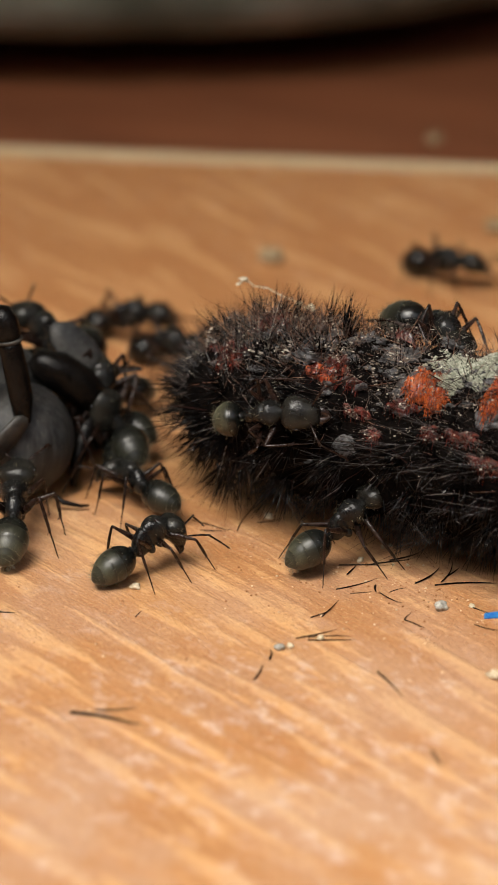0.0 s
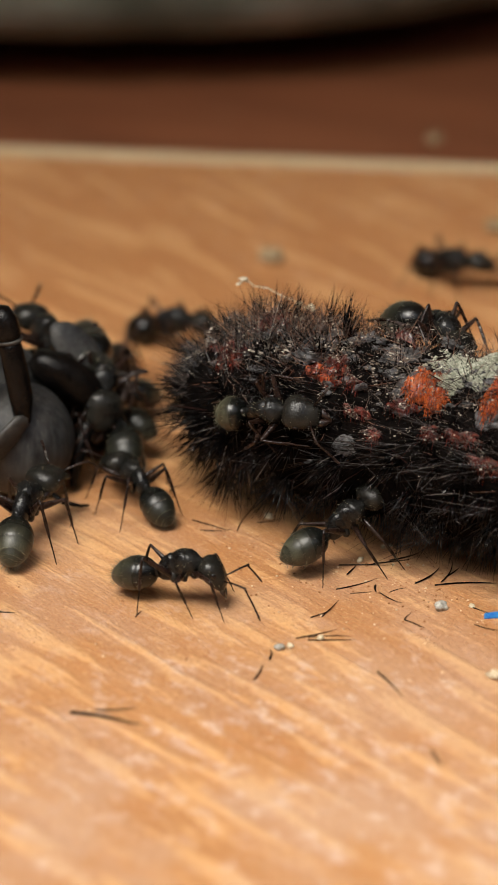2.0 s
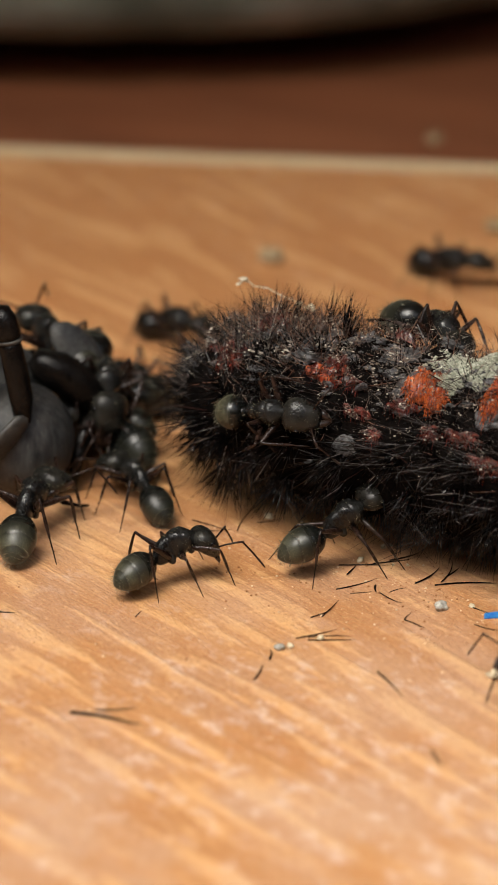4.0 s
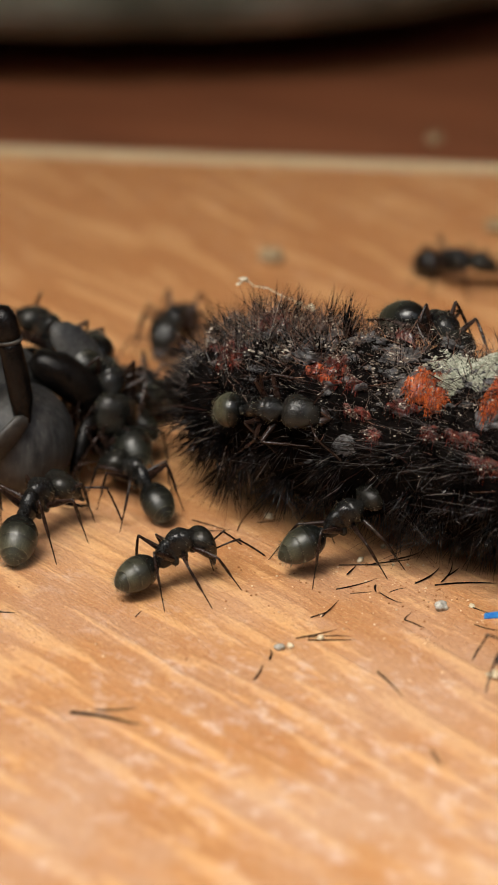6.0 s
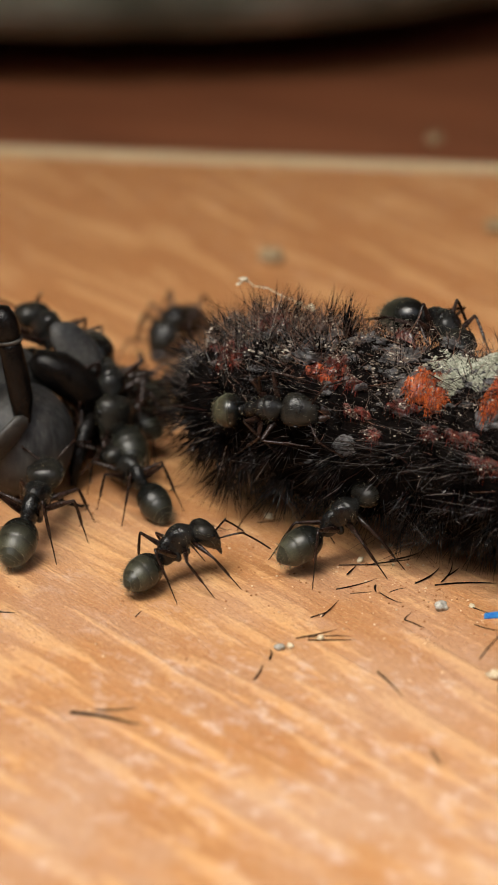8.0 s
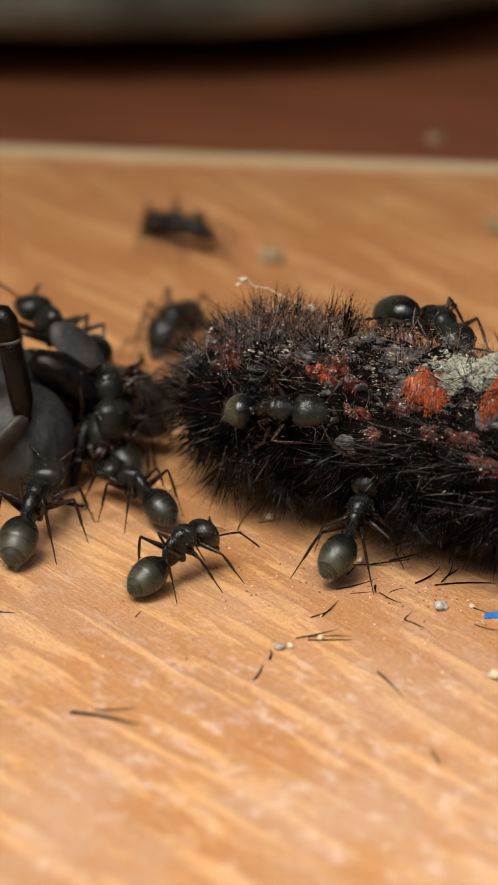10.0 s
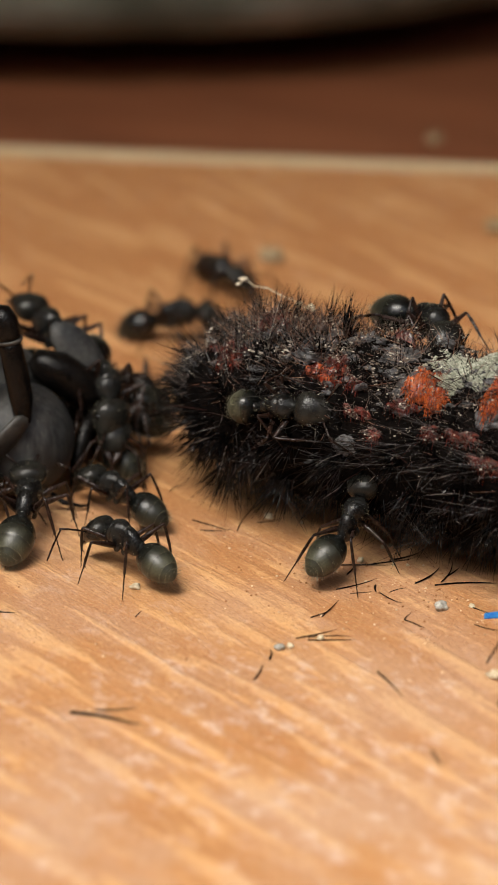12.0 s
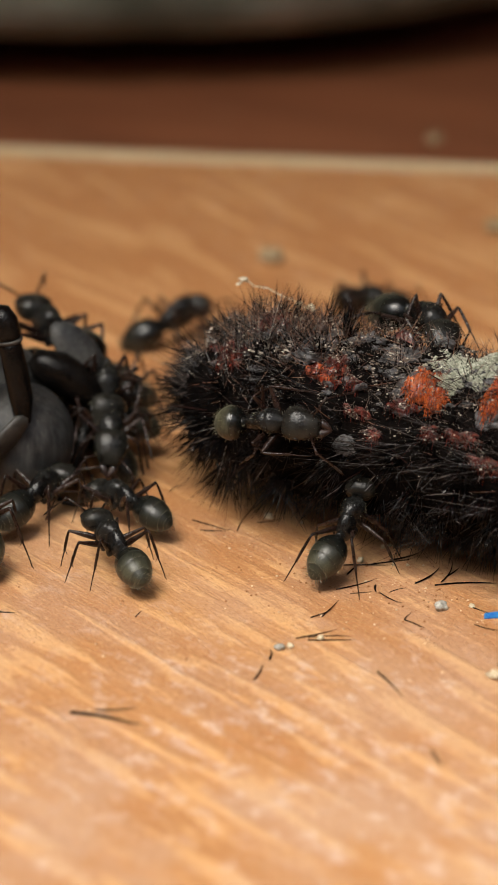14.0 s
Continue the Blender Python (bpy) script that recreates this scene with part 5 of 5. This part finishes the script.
    rows["trapped"] = [
        (0, pose_mm(-10.83, -3.82, 2.4, 0, 0, 113), 14, -5),
        (3, pose_mm(-10.69, -3.86, 2.4, 0, 0, 113), 22, -6),
        (6.5, pose_mm(-10.88, -4.37, 2.4, 0, 0, 113), 18, -7),
        (11, pose_mm(-10.74, -3.75, 2.4, 0, 0, 110), 19, -6),
        (14, pose_mm(-10.87, -4.27, 2.4, 0, 0, 109), 17, -5),
    ]
    rows["squeezed"] = [
        (0, pose_mm(-10.96, -2.47, 2.92, 0, 8, 176), -40, 40),
        (3, pose_mm(-11.27, -2.19, 2.91, 0, 8, -171), -40, 40),
        (6.5, pose_mm(-10.65, -1.73, 2.94, 0, 8, 172), -40, 40),
        (11, pose_mm(-10.52, -1.95, 2.91, 0, 8, -165), -40, 40),
        (12.5, pose_mm(-10.66, -2.28, 2.91, 0, 8, -163), -40, 40),
        (14, pose_mm(-11.13, -2.65, 2.91, 0, 9, -166), -40, 40),
    ]
    return rows


SWARM["foraging"] = build_ant("olive-grey black ant foraging on the open board", 1.0, 1.04, True)
SWARM["hauling"] = build_ant("black ant standing between the beetle and the caterpillar", 1.0, 1.0)
SWARM["tugging"] = build_ant("black ant climbing onto the dead beetle's shield", 0.9, 1.2, True)
SWARM["joining"] = build_ant("black ant crossing in front of the dead beetle", 0.9, 1.1)
SWARM["digging"] = build_ant("large black ant digging head first into the caterpillar", 1.0, 1.06, True)
SWARM["clinging"] = build_ant("black ant with pale grey hind body clinging to bristles", 0.85, 1.1, True)
SWARM["clinging"]["gaster"].data = KIT["pale_gaster"]
SWARM["clinging"]["gaster"].scale = (0.64, 0.94, 1.0)
SWARM["perched"] = build_ant("black ant with olive sheen feeding on the caterpillar's back", 0.8, 1.2, True)
SWARM["distant"] = build_ant("out-of-focus black ant walking on the board behind", 1.0, 1.05)
SWARM["lurking"] = build_ant("blurred black ant behind the caterpillar's end", 1.0, 1.12)
SWARM["hiding"] = build_ant("blurred black ant between beetle and caterpillar", 0.9, 1.1)
SWARM["arriving"] = build_ant("blurred black ant arriving from the board's far edge", 1.0, 1.05)
SWARM["edging"] = build_ant("black ant reaching in over the open board", 1.0, 1.05)
SWARM["topmost"] = build_ant("black ant on top of the dead beetle", 0.75, 1.3)
SWARM["crowding"] = build_ant("black ant crowding on the beetle's flank", 0.8, 1.25)
SWARM["reaching"] = build_ant("black ant reaching from the beetle's flank to its shield", 1.15, 1.15)
SWARM["heaped"] = build_ant("black ant in the heap between beetle and caterpillar", 0.75, 1.25)
SWARM["packed"] = build_ant("black ant in the heap between beetle and caterpillar", 0.75, 1.28)
SWARM["wedged"] = build_ant("black ant in the heap between beetle and caterpillar", 0.75, 1.05)
SWARM["trapped"] = build_ant("black ant in the heap between beetle and caterpillar", 0.75, 1.1)
SWARM["squeezed"] = build_ant("black ant in the heap between beetle and caterpillar", 0.75, 1.0)


# ---- what lies on the caterpillar and on the board ----
DEBRIS = random.Random(23)


def fallen_bristle(x, y, length, heading, thick):
    bend = DEBRIS.uniform(-0.08, 0.08) * length
    pts = [(-length / 2 + length * i / 6, bend * (1 - ((i - 3) / 3) ** 2), thick * 0.5 + 0.02 + 0.05 * length * (i == 6) * DEBRIS.random()) for i in range(7)]
    rad = [thick * 0.5 * f for f in (0.9, 1.0, 0.95, 0.85, 0.7, 0.5, 0.15)]
    ob = put("fallen_bristle", mesh_of("fallen_bristle", *tube(pts, rad, 6), BRISTLE), None, pose_mm(x, y, 0, 0, 0, heading))
    tagged(ob, "single black bristle fallen on the board", "bristle", "fallen bristles")


def crumb(name, mat, x, y, r, label, z=0.0):
    ob = put(name, mesh_of(name, *lump((0, 0, r * 0.5), r, DEBRIS, 0.62, 16, 11, 0.6), mat), None, pose_mm(x, y, z, 0, 0, DEBRIS.uniform(0, 360)))
    tagged(ob, label, "crumb", "crumbs on the board")


def blue_flake(x, y):
    v = [(-0.9, -0.25, 0.02), (0.1, -0.4, 0.02), (1.2, -0.2, 0.06), (1.1, 0.35, 0.2), (0.1, 0.2, 0.16), (-0.7, 0.3, 0.08)]
    top = [(a, b, c + 0.07) for a, b, c in v]
    n = len(v)
    faces = [tuple(range(n - 1, -1, -1)), tuple(range(n, 2 * n))] + [(k, (k + 1) % n, n + (k + 1) % n, n + k) for k in range(n)]
    ob = put("paint_flake", mesh_of("paint_flake", v + top, faces, BLUE, False), None, pose_mm(x, y, 0, 0, 0, 15))
    tagged(ob, "small bright blue flake of paint on the board", "flake")


def mould_patch():
    """Grey-green powdery lumps on the caterpillar's back."""
    pieces = []
    for _ in range(7500):
        u, v = DEBRIS.gauss(0, 0.45), DEBRIS.gauss(0, 0.45)
        if u * u + v * v > 1.1 or noise.noise(Vector((u * 3.4, v * 4.4, 4.0))) < -0.14:
            continue
        p, out, d = skin(22.6 + 3.0 * u + 0.7 * v, 84 + 30 * v, DEBRIS.uniform(0.1, 0.45))
        pieces.append(lump(p, DEBRIS.choice((0.025, 0.035, 0.045, 0.06, 0.08, 0.11)), DEBRIS, 0.6, 6, 4, 1.4))
    ob = put("mould_patch", mesh_of("mould_patch", *merge(*pieces), MOULD, False))
    tagged(ob, "pale grey-green powdery mould on the caterpillar's back", "mould", kind="stuff")


def pale_thread():
    pts = [(-0.7, -5.0, 14.5), (-0.2, -4.7, 14.75), (0.36, -4.95, 14.3), (1.35, -5.6, 14.4), (2.0, -6.1, 14.2), (2.5, -6.5, 14.1), (3.35, -7.15, 14.0)]
    thread = new("plant_fibre")
    tagged(thread, "pale curled plant fibre caught on the bristles", "fibre")
    put("strand", mesh_of("fibre_strand", *tube(pts, [0.05, 0.07, 0.05, 0.05, 0.045, 0.045, 0.03], 6), FIBRE), thread)
    put("knot", mesh_of("fibre_knot", *merge(lump((-0.35, -4.8, 14.75), 0.26, DEBRIS, 0.5, 14, 10, 1.3), lump((-0.75, -5.0, 14.5), 0.15, DEBRIS, 0.6, 12, 9, 1.2)), FIBRE), thread)
    for p, r in (((3.5, -7.3, 13.9), 0.24), ((4.3, -7.9, 13.8), 0.27), ((3.9, -7.6, 13.7), 0.15)):
        put("clot", mesh_of("fibre_clot", *lump(p, r, DEBRIS, 0.7, 14, 10, 1.3), CRUMB), thread)


def sawdust():
    """Fine grit and dust strewn on the board, thickest round the caterpillar."""
    pieces = []
    for _ in range(520):
        if DEBRIS.random() < 0.65:
            s = DEBRIS.uniform(2, 26)
            c, d, r = along(s)
            x, y = c.x + DEBRIS.gauss(0, 2.0), c.y - 7.0 - abs(DEBRIS.gauss(0, 5))
        else:
            x, y = DEBRIS.uniform(-19, 18), DEBRIS.uniform(-52, -12)
        r = DEBRIS.choice((0.03, 0.04, 0.05, 0.06, 0.09))
        pieces.append(lump((x, y, r * 0.5), r, DEBRIS, 0.7, 6, 4, 0.4))
    ob = put("sawdust", mesh_of("sawdust", *merge(*pieces), SAWDUST, False))
    tagged(ob, "fine pale and brown dust grains on the board", "dust", kind="stuff")


mould_patch()
pale_thread()
sawdust()
for x, y, length, heading, thick in (
        (7.27, -23.60, 3.27, 30, 0.087),
        (5.41, -27.33, 2.70, 64, 0.102),
        (4.84, -28.01, 1.97, 39, 0.087),
        (8.55, -24.46, 1.11, -88, 0.174),
        (9.49, -25.70, 2.23, -49, 0.087),
        (10.55, -28.38, 1.29, 64, 0.087),
        (10.91, -29.58, 1.78, -44, 0.087),
        (12.13, -22.26, 3.19, 55, 0.131),
        (13.45, -21.56, 3.60, 76, 0.116),
        (14.92, -23.74, 4.78, 2, 0.116),
        (9.71, -20.25, 3.43, 15, 0.102),
        (10.82, -19.23, 2.83, 32, 0.116),
):
    fallen_bristle(x, y, length, heading, thick)
for x, y, length, heading, thick in (
        (7.01, -21.44, 1.64, 65, 0.131),
        (8.05, -20.74, 3.85, -1, 0.087),
        (13.92, -21.70, 1.77, 57, 0.116),
        (4.47, -31.01, 3.02, 25, 0.087),
        (5.38, -31.46, 3.07, 2, 0.072),
        (5.45, -31.90, 3.21, 0, 0.087),
        (0.60, -36.34, 2.25, 76, 0.131),
        (9.01, -38.15, 3.80, -66, 0.145),
        (1.35, -33.98, 1.43, 87, 0.145),
        (-8.96, -42.87, 4.88, -23, 0.217),
        (-8.30, -41.35, 2.68, 8, 0.116),
):
    fallen_bristle(x, y, length, heading, thick)
for x, y, length, heading, thick in (
        (11.55, -47.93, 2.21, -75, 0.16),
        (-0.33, -13.68, 3.39, 73, 0.072),
        (1.45, -13.60, 1.90, 20, 0.072),
        (-2.61, -14.38, 3.34, -34, 0.087),
        (-2.34, -15.12, 2.09, 0, 0.072),
        (15.36, -27.46, 1.85, -39, 0.087),
        (-16.12, -27.88, 1.30, -7, 0.102),
        (-7.31, -28.05, 1.08, 67, 0.072),
        (15.76, -30.11, 2.05, -29, 0.072),
        (7.55, -24.89, 1.55, 10, 0.058),
        (10.03, -24.51, 1.35, 30, 0.058),
        (-5.09, -8.02, 1.87, 51, 0.087),
):
    fallen_bristle(x, y, length, heading, thick)
for name, mat, x, y, r, label in (
        ("grit_stone", STONE, 2.02, -33.10, 0.36, "small silver-grey husk on the board"),
        ("pale_crumb", CRUMB, 2.68, -32.84, 0.26, "small pale dry crumb on the board"),
        ("grit_stone", STONE, 12.77, -27.30, 0.5, "small grey grit stone on the board"),
        ("pale_crumb", CRUMB, -7.65, -24.14, 0.34, "small yellowish crumb on the board"),
        ("pale_crumb", CRUMB, 7.61, -20.09, 0.3, "tiny white crumb among fallen bristles"),
        ("pale_crumb", CRUMB, 9.31, -17.87, 0.22, "tiny white crumb among fallen bristles"),
        ("pale_crumb", CRUMB, 9.78, -17.65, 0.18, "tiny white crumb among fallen bristles"),
        ("pale_crumb", CRUMB, 4.69, -31.72, 0.26, "small pale crumb between two bristles"),
        ("pale_crumb", CRUMB, 1.35, -13.05, 0.34, "white crumb under the caterpillar's bristles"),
        ("pale_crumb", CRUMB, 15.72, -37.17, 0.5, "pale crumb on the open board"),
        ("tan_crumb", TAN, 1.78, 37.15, 1, "blurred tan crumb far back on the board"),
        ("tan_crumb", TAN, 20.92, 43.96, 0.9, "blurred tan crumb far back on the board"),
        ("pale_crumb", CRUMB, 9.87, -20.63, 0.14, "tiny white crumb among fallen bristles"),
        ("pale_crumb", CRUMB, 10.83, -20.72, 0.14, "tiny white crumb among fallen bristles"),
        ("pale_crumb", CRUMB, 3.71, -13.97, 0.16, "tiny white crumb beside the caterpillar"),
        ("pale_crumb", CRUMB, 7.90, -23.22, 0.12, "tiny white crumb among fallen bristles"),
        ("pale_crumb", CRUMB, 14.83, -26.96, 0.2, "tiny white crumb beside the blue flake"),
):
    crumb(name, mat, x, y, r, label)
crumb("tan_crumb", TAN, 16.96, 69.6, 0.8, "blurred tan crumb at the board's worn edge", -1.0)
blue_flake(16.36, -28.30)


def motions():
    rows = ant_paths()
    animate(SWARM["foraging"], rows["foraging"], 3, True, 1.0, 32, 20, -1.25)
    animate(SWARM["hauling"], rows["hauling"], 4, True, 1.0, 44, 20, -1.25)
    animate(SWARM["tugging"], rows["tugging"], 5, True, 1.0, 44, 14, -1.25)
    animate(SWARM["joining"], rows["joining"], 6, True, 1.0, 44, 14, -1.25)
    animate(SWARM["digging"], rows["digging"], 7, True, 0.3, 0, 0, -1.25, 1.7)
    animate(SWARM["clinging"], rows["clinging"], 8, False, 0.5, 15, 16, -1.25)
    animate(SWARM["perched"], rows["perched"], 9, False, 0.5, 38, 10, -1.2, 1.9)
    animate(SWARM["distant"], rows["distant"], 10, True, 1.0, 20, 12, -1.25)
    animate(SWARM["lurking"], rows["lurking"], 11, True, 1.0, 44, 14, -1.25)
    animate(SWARM["hiding"], rows["hiding"], 12, True, 1.0, 44, 14, -1.25)
    animate(SWARM["arriving"], rows["arriving"], 13, True, 1.0, 25, 12, -1.25)
    animate(SWARM["edging"], rows["edging"], 14, True, 1.0, 44, 14, -1.25)
    animate(SWARM["topmost"], rows["topmost"], 15, False, 1.0, 44, 12, -2.5)
    animate(SWARM["crowding"], rows["crowding"], 16, False, 1.0, 44, 12, -2.4)
    animate(SWARM["reaching"], rows["reaching"], 17, False, 1.0, 44, -5, -1.25)
    animate(SWARM["heaped"], rows["heaped"], 18, False, 1.0, 44, 14, -1.25)
    animate(SWARM["packed"], rows["packed"], 19, False, 1.0, 44, 14, -1.25)
    animate(SWARM["wedged"], rows["wedged"], 20, False, 1.0, 44, 14, -1.25)
    animate(SWARM["trapped"], rows["trapped"], 21, False, 1.0, 44, 14, -1.25)
    animate(SWARM["squeezed"], rows["squeezed"], 22, False, 1.0, 44, 14, -1.25)


motions()
